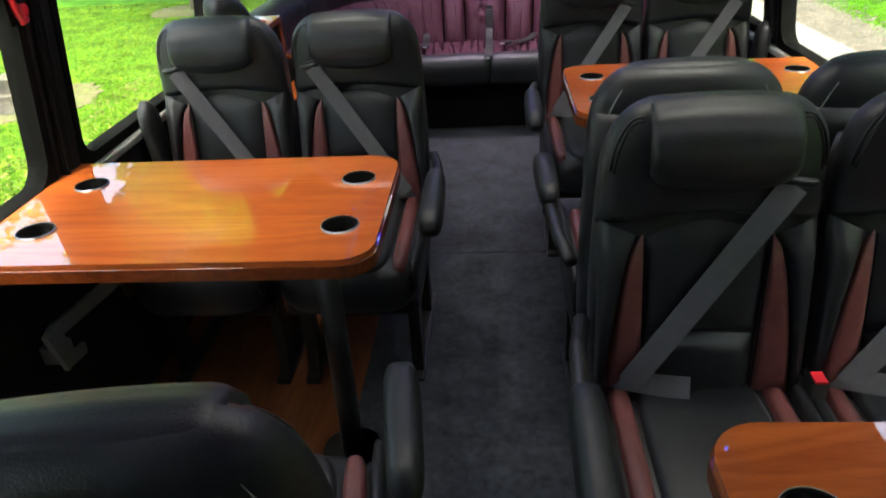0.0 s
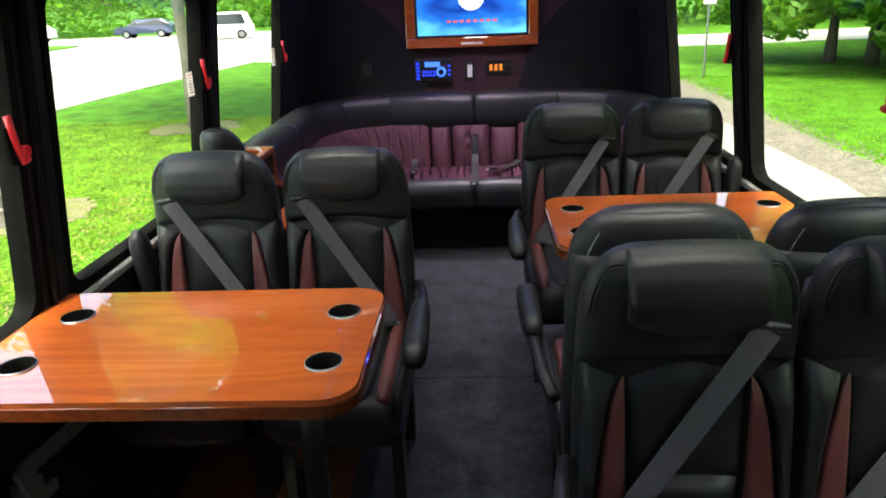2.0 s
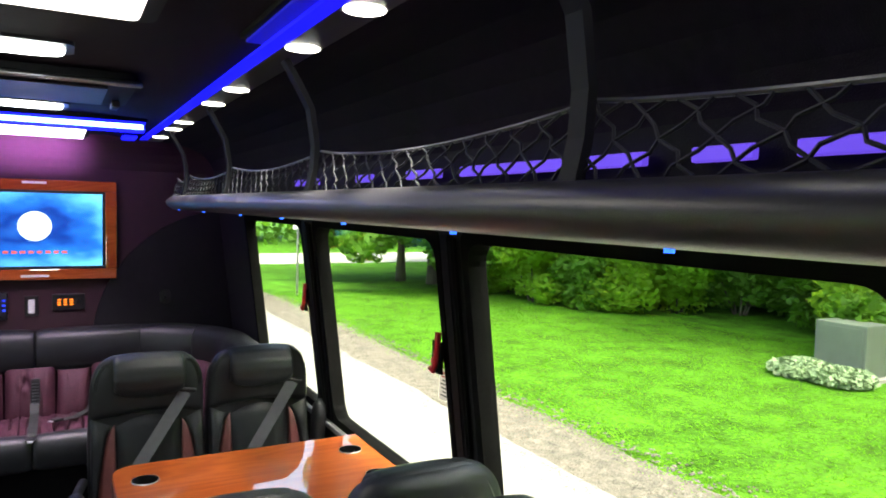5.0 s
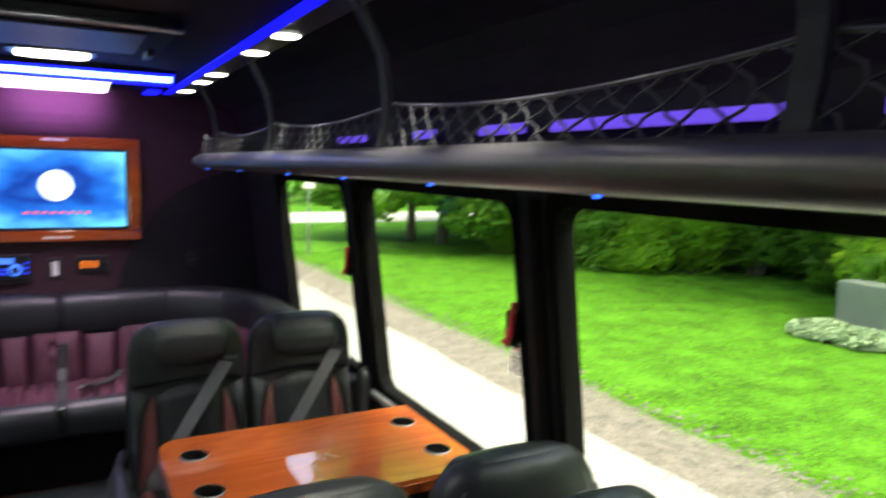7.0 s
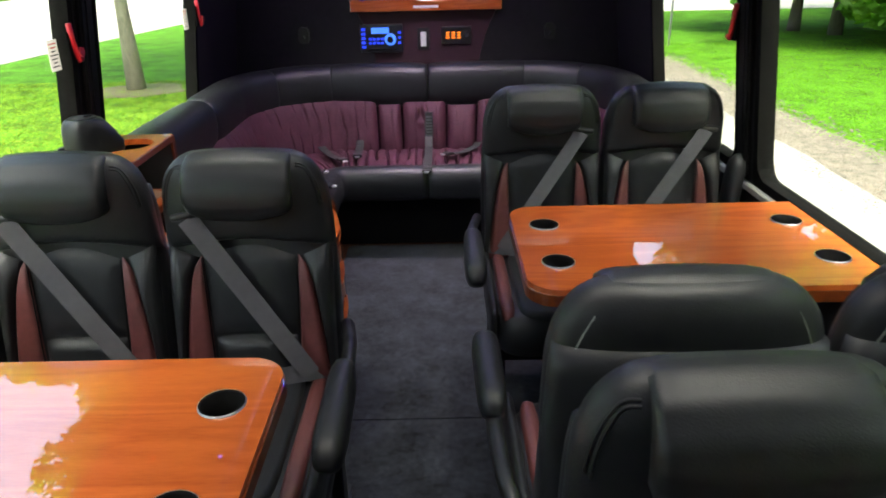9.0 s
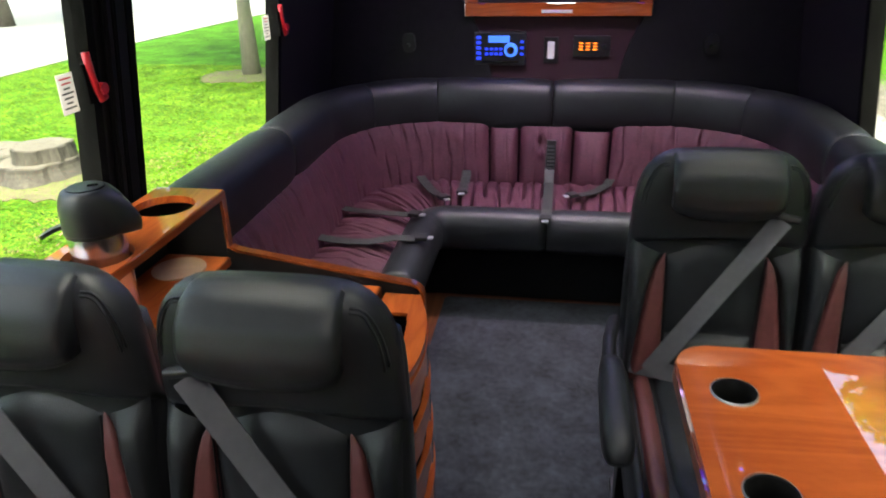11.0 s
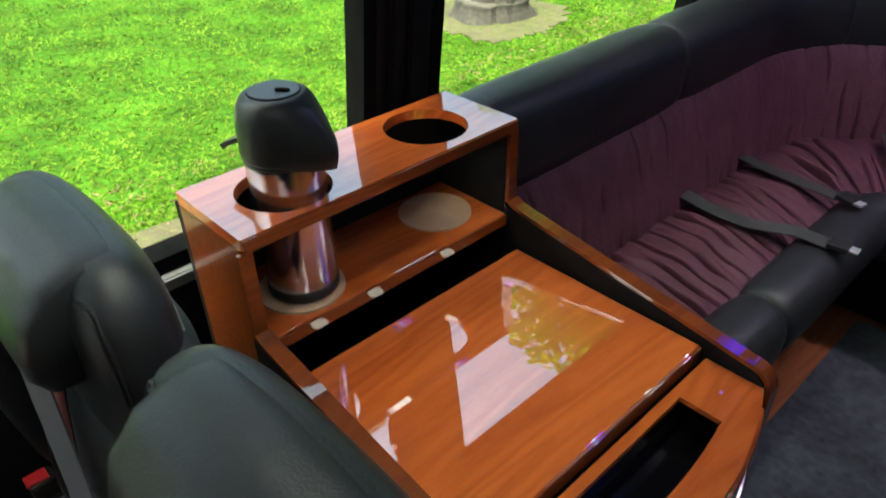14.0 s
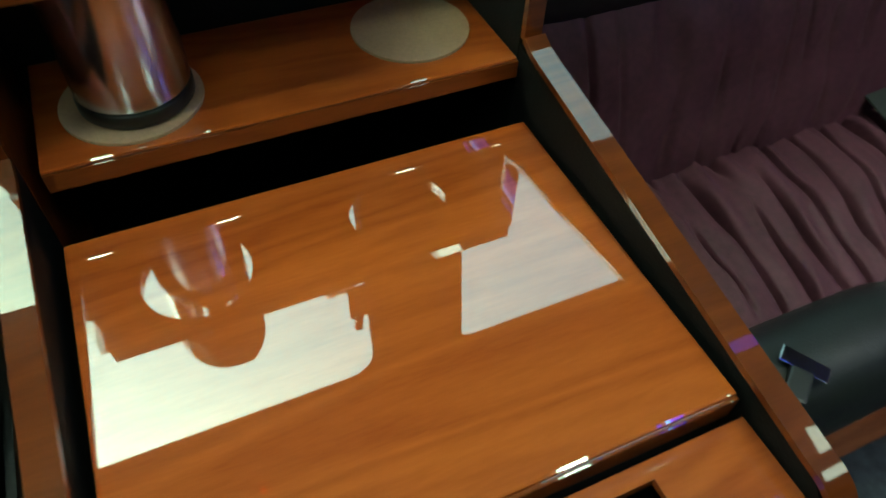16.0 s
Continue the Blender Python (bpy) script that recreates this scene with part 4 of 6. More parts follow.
    part("release_button", box(-0.012, 0.012, -0.022, 0.012, 0.034, 0.040, 0.002), RED, buckle, "red release button")
    for side in arms:
        x = side * 0.255
        rings = []
        for k in range(15):
            t = k / 14
            y = -0.25 - 0.335 * t
            e = (1 - abs(2 * t - 1) ** 5) ** 0.5 if 0 < k < 14 else 0.15
            w, h = 0.035 * (0.85 + 0.15 * t) * (0.3 + 0.7 * e), 0.043 * e
            if folded:
                rings.append([(side * 0.236 + px, -0.03 - 0.05 * t + pz * 1.1, 0.50 + 0.345 * t) for px, pz in squircle(w * 0.8, h, 2.8, 18)])
            else:
                rings.append([(x + px, y, 0.640 - 0.015 * t + pz) for px, pz in squircle(w, h, 2.8, 18)])
        part("armrest", loft(rings), LEATHER, s, "", True)
        if folded:
            continue
        pts = [(side * 0.225, 0.01, 0.60), (side * 0.245, -0.10, 0.605), (side * 0.254, -0.22, 0.618), (side * 0.255, -0.40, 0.612)]
        part("armrest_arm", tube(pts, 0.017, 10), PLASTIC, s, "", True)
    return s


SEAT_LABEL = "black leather coach seat with maroon inserts, grey belt,"
def place_pair(xs, y, turn, belt_side, aisle, group, labels):
    """Two seats side by side: the aisle one and the window one."""
    a = seat(labels[0], belt_side, (aisle,), group)
    a.matrix_basis = pose(xs[0], y, 0, 0, 0, turn)
    b = seat(labels[1], belt_side, (-aisle,), group, True)
    b.matrix_basis = pose(xs[1], y, 0, 0, 0, turn)


T_CON = (SEAT_LABEL + " by console", SEAT_LABEL + " by window")
T_SOFA = (SEAT_LABEL + " by sofa", SEAT_LABEL + " by window")
T_BACK = (SEAT_LABEL + " by aisle", SEAT_LABEL + " by window")
T_FRONT = (SEAT_LABEL + " facing table", SEAT_LABEL + " by window")
place_pair((-0.408, -0.845), 2.490, 0, -1, 1, "seats at the first table", T_CON)
place_pair((-0.335, -0.770), 0.735, 188, 1, -1, "seats at the first table", T_FRONT)
place_pair((0.420, 0.845), 1.525, 0, 1, -1, "back-to-back seats", T_BACK)
place_pair((0.423, 0.847), 1.790, 180, -1, 1, "back-to-back seats", T_BACK)
place_pair((0.422, 0.846), 3.27, 0, 1, -1, "seats at the second table", T_SOFA)


# ---- tables ----
def table(x_free, x_wall, yc, half, label):
    """A lacquered board fixed to the wall, with four cup wells and one leg."""
    z = 0.785
    x0, x1 = sorted((x_free, x_wall))
    t = thing("folding_table", label, "table", group="tables")
    free_left = x_free < x_wall
    hs = []
    for hx in (x_free + (0.088 if free_left else -0.088), x_wall - (0.083 if free_left else -0.118)):
        for hy in (yc - 0.127, yc + 0.127):
            hs.append((hx, hy, 0.0365))
    corners = (1, 0, 0, 1) if free_left else (0, 1, 1, 0)
    part("tabletop", plate(rounded(x0, x1, yc - half, yc + half, 0.075, 8, corners), z - 0.014, z, hs), WOOD, t, "glossy cherry veneer top")
    g = 0.003
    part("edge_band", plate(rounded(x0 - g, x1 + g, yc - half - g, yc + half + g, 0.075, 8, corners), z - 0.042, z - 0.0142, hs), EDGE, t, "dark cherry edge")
    for hx, hy, r in hs:
        bm = loft([[(hx + rr * math.cos(a), hy + rr * math.sin(a), zz) for a in np.linspace(0, 2 * math.pi, 28, endpoint=False)] for rr, zz in
                   ((0.034, z - 0.055), (0.0350, z + 0.001), (0.0405, z + 0.0035), (0.0415, z + 0.0005), (0.036, z - 0.001), (0.036, z - 0.058))], True, False)
        well = part("cup_well", bm, RUBBER, t, "black cup well with a thin rim", True)
        part("rim", loft([[(hx + rr * math.cos(a), hy + rr * math.sin(a), zz) for a in np.linspace(0, 2 * math.pi, 28, endpoint=False)] for rr, zz in
                          ((0.0400, z + 0.0036), (0.0412, z + 0.0040), (0.0420, z + 0.0005))], True, False), ALU, well, "thin dull metal rim", True)
        part("well_floor", cyl(0.0345, z - 0.058, z - 0.055, 28, at=(hx, hy)), RUBBER, well)
    inner = -1 if not free_left else 1
    lx = x_free + inner * 0.17
    part("leg", cyl(0.03, 0.012, z - 0.042, 20, at=(lx, yc)), PLASTIC, t, "", True)
    part("foot", cyl(0.085, 0.0, 0.012, 28, bevel=0.004, at=(lx, yc)), PLASTIC, t)
    return t


table(-0.226, -1.118, 1.761, 0.278, "glossy cherry table with four cup wells, fixed under the window")
table(0.268, 1.118, 2.586, 0.284, "glossy cherry table with four cup wells between facing seats")
table(0.287, 1.118, 0.750, 0.280, "glossy cherry table corner with a cup well in front of seats")
brace = thing("table_brace", "pale grey folding brace under the table by the wall", "brace")
part("arm", ribbon([(-1.07, 2.06, 0.452), (-1.07, 1.95, 0.460), (-1.07, 1.80, 0.478), (-1.07, 1.64, 0.496)], (0, 0.1, 1), 0.040, 0.012), BRACEGREY, brace)
part("bracket", ribbon([(-1.07, 1.645, 0.510), (-1.07, 1.655, 0.470), (-1.07, 1.668, 0.430), (-1.07, 1.680, 0.385)], (0, 1, 0.2), 0.052, 0.014), BRACEGREY, brace)
part("foot", ribbon([(-1.07, 1.670, 0.395), (-1.07, 1.715, 0.388), (-1.07, 1.745, 0.386)], (0, 0.1, 1), 0.03, 0.012), BRACEGREY, brace)
part("wall_plate", box(-1.1205, -1.063, 1.650, 1.700, 0.400, 0.45, 0.004), BRACEGREY, brace)


# ---- coffee console ----
con = thing("coffee_console", "cherry wood refreshment console with an airpot shelf, bin and bowed fronts", "console")
Y0, Y1 = 2.715, 3.245
part("upper_shelf", plate(rounded(-1.040, -0.852, Y0 - 0.010, Y1 + 0.016, 0.003), 0.917, 0.936, [(-0.936, 2.828, 0.074), (-0.947, 3.126, 0.075)]), WOODY, con, "glossy cherry shelf with two round openings")
part("upper_shelf_edge", box(-0.8518, -0.848, Y0 - 0.008, Y1 + 0.014, 0.914, 0.934, 0.001), EDGE, con)
part("lower_shelf", box(-1.036, -0.8545, Y0 + 0.019, Y1 - 0.006, 0.727, 0.748, 0.003), WOODY, con, "glossy cherry lower shelf")
part("lower_shelf_edge", box(-0.8542, -0.850, Y0 + 0.020, Y1 - 0.007, 0.725, 0.7465, 0.001), EDGE, con)
part("back_panel", box(-1.052, -1.0375, Y0 - 0.010, Y1 + 0.016, 0.0, 0.916), TRIM, con)
for y, d in ((Y0, -1), (Y1, 1)):
    y0, y1 = sorted((y - d * 0.004, y + d * 0.018))
    # The cheek beside the shelves, then the sloping cheek beside the lid.
    part("shelf_cheek", box(-1.036, -0.860, y0 if d > 0 else y0 + 0.0075, y1, 0.0, 0.916), EDGE if d < 0 else TRIM, con)
    bm = bmesh.new()
    prof = [(-0.858, 0.0), (-0.858, 0.762), (-0.812, 0.758), (-0.345, 0.686), (-0.326, 0.665), (-0.320, 0.0)]
    ring = [[bm.verts.new((x, yy, z)) for x, z in prof] for yy in (y0, y1)]
    bm.faces.new(ring[0]); bm.faces.new(ring[1][::-1])
    for i in range(len(prof)):
        j = (i + 1) % len(prof)
        bm.faces.new((ring[0][i], ring[0][j], ring[1][j], ring[1][i]))
    part("side_cheek", bm, TRIM, con, "black inside, cherry-capped cheek")
    cap = [(-0.848, y + d * 0.007, 0.775), (-0.832, y + d * 0.007, 0.767), (-0.812, y + d * 0.007, 0.763), (-0.360, y + d * 0.007, 0.693)] + [(-0.3525 + 0.0375 * math.sin(a), y + d * 0.007, 0.6545 + 0.0375 * math.cos(a)) for a in np.linspace(0.12, math.pi / 2, 9)] + [(-0.315, y + d * 0.007, 0.10)]
    part("cheek_cap", ribbon(cap, (0, 1, 0), 0.026, 0.008), EDGE, con, "cherry edge cap")
    part("post_cap", ribbon([(-0.854, y + d * 0.007, 0.772), (-0.854, y + d * 0.007, 0.913)], (0, 1, 0), 0.022, 0.008), EDGE, con)
part("lid", box(-0.818, -0.431, 2.729, 3.235, 0.658, 0.686, 0.003), WOODY, con, "glossy cherry lid")
part("lid_edge", box(-0.4308, -0.4265, 2.730, 3.234, 0.655, 0.685, 0.0015), EDGE, con)
part("inner_tray", box(-0.852, -0.40, Y0 + 0.006, Y1 - 0.006, 0.590, 0.625), TRIM, con)


def bowed(x_end, bulge, y0, y1, n=16):
    """The bowed front line from the near to the far cheek."""
    return [(x_end + bulge * math.sin(math.pi * k / n) ** 0.9, y0 + (y1 - y0) * k / n) for k in range(n + 1)]


front_line = bowed(-0.322, 0.055, Y0 + 0.006, Y1 - 0.006)
outline = [(-0.418, Y0 + 0.006)] + front_line + [(-0.418, Y1 - 0.006)]
well = [(-0.402, 2.815), (-0.336, 2.815)] + bowed(-0.334, 0.014, 2.822, 3.128, 10) + [(-0.334, 3.135), (-0.402, 3.135)]
bm = bmesh.new()
loops = {}
for z in (0.664, 0.644):
    es = []
    for k, pts in enumerate((outline, well)):
        vs = [bm.verts.new((x, y, z)) for x, y in pts]
        loops[z, k] = vs
        es += [bm.edges.new((vs[i], vs[(i + 1) % len(vs)])) for i in range(len(vs))]
    bmesh.ops.triangle_fill(bm, use_beauty=True, use_dissolve=False, edges=es)
for k in (0, 1):
    a, b = loops[0.664, k], loops[0.644, k]
    for i in range(len(a)):
        j = (i + 1) % len(a)
        bm.faces.new((a[i], a[j], b[j], b[i]))
part("front_ledge", bm, WOODY, con, "glossy cherry ledge round an open bin")
bin_rings = [[(x, y, z) for x, y in [(px + (0.001 if px < -0.35 else -0.001), py) for px, py in well]] for z in (0.655, 0.600)]
bm = loft(bin_rings, True, False)
bm.faces.new([bm.verts.new(p) for p in bin_rings[1]])
part("bin", bm, GLOSSBLACK, con, "black plastic bin")


def bowed_front(z0, z1, out, scallops):
    """A thin bowed board with half-round notches along its lower edge."""
    n = 48
    line = bowed(-0.334 + out, 0.046, Y0 + 0.012, Y1 - 0.012, n)
    rings = []
    for k, (x, y) in enumerate(line):
        t = k / n * scallops
        f = abs((t % 1.0) - 0.5) * 2
        cut = 0.03 * math.sqrt(max(0, 1 - (f / 0.55) ** 2)) if f < 0.55 else 0.0
        rings.append([(x, y, z0 + cut), (x + 0.016, y, z0 + cut), (x + 0.016, y, z1), (x, y, z1)])
    return loft(rings)


for k in range(4):
    part("bowed_front", bowed_front(0.545 - k * 0.135, 0.635 - k * 0.135, 0.004 + 0.003 * (k + 1), 3), WOODY, con, "bowed cherry front with scalloped notches")
    part("rack_shelf", box(-0.60, -0.325, Y0 + 0.006, Y1 - 0.006, 0.530 - k * 0.135, 0.540 - k * 0.135), TRIM, con)
part("plinth", box(-1.10, -0.33, Y0 + 0.006, Y1 - 0.006, 0.0, 0.09), TRIM, con)

for y in (2.853, 3.147):
    solid("coaster_disc", cyl(0.070 if y > 3 else 0.072, 0.748, 0.752, 40, bevel=0.001, at=(-0.953 if y > 3 else -0.934, y if y > 3 else 2.830)), TAN, "flat tan cork disc lying on the console shelf", "coaster", group="coasters")

# Airpot standing on the lower shelf, its neck through the upper one.
pot = thing("airpot", "brushed steel pump airpot with a black plastic head", "thermos", (-0.934, 2.836, 0.752), turn=0)
SLIM = 0.91
ring = lambda r, z, n=36: [(SLIM * r * math.cos(2 * math.pi * i / n), SLIM * r * math.sin(2 * math.pi * i / n), z) for i in range(n)]
part("base", loft([ring(0.060, 0.0), ring(0.064, 0.004), ring(0.064, 0.016), ring(0.062, 0.018)]), PLASTIC, pot, "black foot ring", True)
part("body", loft([ring(0.0615, 0.018), ring(0.0630, 0.022), ring(0.0630, 0.232), ring(0.0635, 0.246)]), STEEL, pot, "brushed steel body", True)
part("maker_mark", box(0.045, 0.0578, -0.015, 0.012, 0.150, 0.158), PLASTIC, pot)
part("collar", loft([ring(0.0645, 0.236), ring(0.0655, 0.239), ring(0.0655, 0.244), ring(0.063, 0.246)]), PLASTIC, pot, "black collar under the head", True)
BEAK = radians(20)


def pot_head(bm_rows=24, count=72):
    """A helmet with straight sides, a round top and a wedge that slopes to a blunt beak."""
    rings = []
    for k in range(bm_rows + 1):
        t = k / bm_rows
        z = 0.243 + 0.091 * t
        body = 0.0605 if t < 0.42 else 0.0605 - 0.0205 * (1 - math.sqrt(max(0.0, 1 - ((t - 0.42) / 0.58) ** 2)))
        row = []
        for i in range(count):
            a = 2 * math.pi * i / count
            d = abs((a - BEAK + math.pi) % (2 * math.pi) - math.pi)
            wedge = max(0.0, 1 - d / radians(58)) ** 1.25
            slope = min(1.0, max(0.0, (0.330 - z) / 0.062))
            r = body + 0.036 * wedge * slope * (1.0 if t > 0.12 else 0.90 + 0.83 * t)
            drop = 0.010 * wedge * (1 - t) ** 2
            row.append((r * math.cos(a), r * math.sin(a), z - drop))
        rings.append(row)
    return loft(rings)


head_ob = part("head", pot_head(), PLASTIC, pot, "black plastic pump head with a beak spout", True)
part("pump_button", moved(cyl(0.0365, 0.0, 0.003, 36, bevel=0.001), pose(0, 0, 0.3335)), PLASTIC, head_ob, "round push button")
part("button_groove", loft([ring(0.0418, 0.3336), ring(0.0418, 0.3345), ring(0.0400, 0.3345), ring(0.0400, 0.3336)], True, False), RUBBER, head_ob)
part("lever", moved(cushion(-0.011, 0.011, -0.005, 0.005, 0.0, 0.003, 3, 0.6, 5, 16), pose(0.014, 0.006, 0.3362, 0, 0, 35)), RUBBER, head_ob, "small dark lock slot")
arm = [Vector((math.cos(radians(204)) * r, math.sin(radians(204)) * r, z)) for r, z in ((0.056, 0.256), (0.072, 0.252), (0.092, 0.243), (0.104, 0.236))]
part("carry_handle", ribbon(arm, (math.sin(radians(204)), -math.cos(radians(204)), 0), 0.022, 0.008), PLASTIC, pot, "folded carry handle")


# ---- lounge sofa round the rear ----
def u_path(xh, yr, r, y_left, y_right, u):
    """A point on a rounded U: 0-1 left side, 1-2 corner, 2-3 rear, 3-4 corner, 4-5 right side."""
    k = min(int(u), 4)
    f = u - k
    if k == 0:
        return Vector((-xh, y_left + (yr - r - y_left) * f, 0))
    if k == 1:
        a = math.pi - f * math.pi / 2
        return Vector((-xh + r + r * math.cos(a), yr - r + r * math.sin(a), 0))
    if k == 2:
        return Vector((-xh + r + 2 * (xh - r) * f, yr, 0))
    if k == 3:
        a = math.pi / 2 - f * math.pi / 2
        return Vector((xh - r + r * math.cos(a), yr - r + r * math.sin(a), 0))
    return Vector((xh, yr - r + (y_right - yr + r) * f, 0))


sofa = thing("lounge_sofa", "U-shaped lounge sofa in black leather and gathered plum suede", "sofa")
LEFT_END, RIGHT_END = 3.285, 3.50
back = lambda u: u_path(1.015, 4.962, 0.53, LEFT_END, RIGHT_END, u)
roll = lambda u: u_path(0.505, 4.365, 0.10, LEFT_END + 0.015, RIGHT_END, u)
crease = lambda u: u_path(0.90, 4.85, 0.44, LEFT_END, RIGHT_END, u)


def roll_section(path, u0, u1, z, hw, hh, power, n, ends=(0.11, 0.11)):
    """A stuffed roll along part of the U, drawn in at its ends like a sewn seam."""
    rings = []
    for i in range(n + 1):
        t = i / n
        u = u0 + (u1 - u0) * t
        p = path(u)
        d = (path(min(5, u + 0.01)) - path(max(0, u - 0.01))).normalized()
        side = d.cross(Vector((0, 0, 1)))
        k = 1 - ends[0] * math.exp(-t * (u1 - u0) * 28) - ends[1] * math.exp(-(1 - t) * (u1 - u0) * 28)
        rings.append([tuple(p + side * (a * k) + Vector((0, 0, z + b * k))) for a, b in squircle(hw, hh, power, 22)])
    return loft(rings)


for u0, u1, p0, p1 in ((0, 0.62, 0.1, 0.08), (0.62, 1.48, 0.08, 0.03), (1.48, 1.92, 0.03, 0.04), (1.92, 2.497, 0.04, 0.12), (2.503, 3.08, 0.12, 0.04), (3.08, 3.52, 0.04, 0.03), (3.52, 4.38, 0.03, 0.08), (4.38, 5, 0.08, 0.1)):
    part("back_bolster", roll_section(back, u0, u1, 0.797, 0.092, 0.122, 2.6, 48, (p0, p1)), LEATHER, sofa, "stuffed black leather bolster", True)
for u0, u1 in ((0, 0.421), (0.429, 2.497), (2.503, 4.571), (4.579, 5)):
    part("front_roll", roll_section(roll, u0, u1, 0.395, 0.078, 0.092, 2.4, 60), LEATHER, sofa, "stuffed black leather front roll", True)


def gathers(s, v, seed, spacing):
    """Irregular gathers: narrow valleys that fade in and out between soft ridges, about 0 to 1."""
    w = s / spacing + 1.1 * noise.noise((s * 3.7, seed, 0.3)) + 0.35 * noise.noise((s * 13.0, v * 1.5, seed + 5.0)) + 0.30 * noise.noise((s * 2.0, v * 2.2, seed + 2.0))
    idx = math.floor(w + 0.5)
    off = w - idx
    strength = min(1.0, max(0.0, 0.52 + 1.7 * noise.noise((idx * 7.31, v * 2.1, seed + 3.0))))
    valley = math.exp(-(off / 0.085) ** 2) * strength
    ridge = 0.22 * noise.noise((s * 9.0, v * 1.3, seed + 6.0))
    fine = 0.16 * noise.noise((s * 38.0, v * 5.0, seed + 8.0))
    return 0.75 - 0.75 * valley + ridge + fine


def arc(path, u0, u1, n):
    """Samples of a path with the length run so far."""
    out, run, last = [], 0.0, path(u0)
    for i in range(n + 1):
        u = u0 + (u1 - u0) * i / n
        p = path(u)
        run += (p - last).length
        out.append((u, run))
        last = p
    return out


def back_panel(u0, u1, n, seed, spacing, depth, z_top=0.735, knot=False):
    """Gathered upholstery of the backrest between the bolster and the seat."""
    bm = bmesh.new()
    rows = []
    top = lambda u: u_path(0.955, 4.90, 0.48, LEFT_END, RIGHT_END, u)
    foot = lambda u: u_path(0.865, 4.805, 0.41, LEFT_END, RIGHT_END, u)
    for u, s in arc(top, u0, u1, n):
        a, b = top(u), foot(u)
        d = (top(min(5, u + 0.01)) - top(max(0, u - 0.01))).normalized()
        inward = d.cross(Vector((0, 0, 1)))
        t = (u - u0) / (u1 - u0)
        rim = 1 - abs(2 * t - 1) ** (40 if u1 - u0 > 1 else 5)
        row = []
        for k in range(17):
            v = k / 16
            belly = math.sin(math.pi * min(1, v * 0.92 + 0.08)) ** 0.6 * (0.028 if u1 - u0 > 1 else 0.058)
            g = gathers(s, v * 1.2, seed, spacing) * (0.45 + 0.55 * abs(2 * v - 1) ** 0.8) * min(1.0, v * 7)
            pinch = 0.0
            if knot:
                # Sewn-in knot high on the pad, with folds running away from it.
                dx, dz = (t - 0.42) * 0.33, (v - 0.24) * 0.30
                far = math.hypot(dx, dz)
                pinch = -0.034 * math.exp(-(far / 0.020) ** 2) + 0.024 * math.exp(-((far - 0.040) / 0.020) ** 2) * (0.6 + 0.4 * math.sin(5 * math.atan2(dz, dx)))
            p = a.lerp(b, v) + inward * ((belly + depth * g + pinch) * rim - 0.005) + Vector((0, 0, z_top + (0.430 - z_top) * v))
            row.append(bm.verts.new(p))
        rows.append(row)
    for a, b in zip(rows, rows[1:]):
        for k in range(16):
            bm.faces.new((a[k], b[k], b[k + 1], a[k + 1]))
    return bm


for u0, u1, n, seed, sp, dp, zt in ((0.0, 2.185, 900, 1.0, 0.066, 0.030, 0.735), (2.195, 2.335, 44, 2.0, 0.075, 0.010, 0.700), (2.345, 2.605, 90, 3.0, 0.085, 0.013, 0.712),
                                    (2.615, 2.79, 56, 4.0, 0.085, 0.009, 0.690), (2.80, 5.0, 900, 5.0, 0.066, 0.030, 0.735)):
    part("back_cushion", back_panel(u0, u1, n, seed, sp, dp, zt, seed == 3.0), SUEDE, sofa, "gathered plum suede back", True)


def seat_panel(u0, u1, n, seed):
    bm = bmesh.new()
    rows = []
    inner = lambda u: u_path(0.520, 4.385, 0.11, LEFT_END, RIGHT_END, u)
    mid = lambda u: u_path(0.70, 4.60, 0.28, LEFT_END, RIGHT_END, u)
    for u, s in arc(mid, u0, u1, n):
        a, b = crease(u), inner(u)
        row = []
        for k in range(21):
            v = k / 20
            g = gathers(s, v, seed, 0.052)
            dome = math.sin(math.pi * v) ** 0.5 * 0.016
            p = a.lerp(b, v) + Vector((0, 0, 0.402 + dome + 0.076 * g * (0.4 + 0.6 * math.sin(math.pi * min(1, v + 0.08)) ** 0.5)))
            row.append(bm.verts.new(p))
        rows.append(row)
    for a, b in zip(rows, rows[1:]):
        for k in range(20):
            bm.faces.new((a[k], b[k], b[k + 1], a[k + 1]))
    return bm


part("seat_cushion", seat_panel(0.0, 2.5, 1200, 11.0), SUEDE, sofa, "gathered plum suede seat", True)
part("seat_cushion", seat_panel(2.5, 5.0, 1200, 12.0), SUEDE, sofa, "gathered plum suede seat", True)
base = lambda u: u_path(0.575, 4.50, 0.06, LEFT_END, RIGHT_END, u)
pts = [base(u) for u in np.linspace(0, 5, 90)]
part("base_front", ribbon([(p.x, p.y, 0.185) for p in pts], (0, 0, 1), 0.36, 0.02), TRIM, sofa, "black recessed base")
for sx, y in ((-1, LEFT_END), (1, RIGHT_END)):
    x0, x1 = sorted((sx * 1.10, sx * 0.44))
    part("end_board", box(x0, x1, y - 0.02, y, 0.0, 0.46, 0.004), TRIM, sofa)
    x0, x1 = sorted((sx * 1.11, sx * 0.90))
    part("end_back", box(x0, x1, y - 0.02, y, 0.46, 0.86, 0.01), LEATHER, sofa)


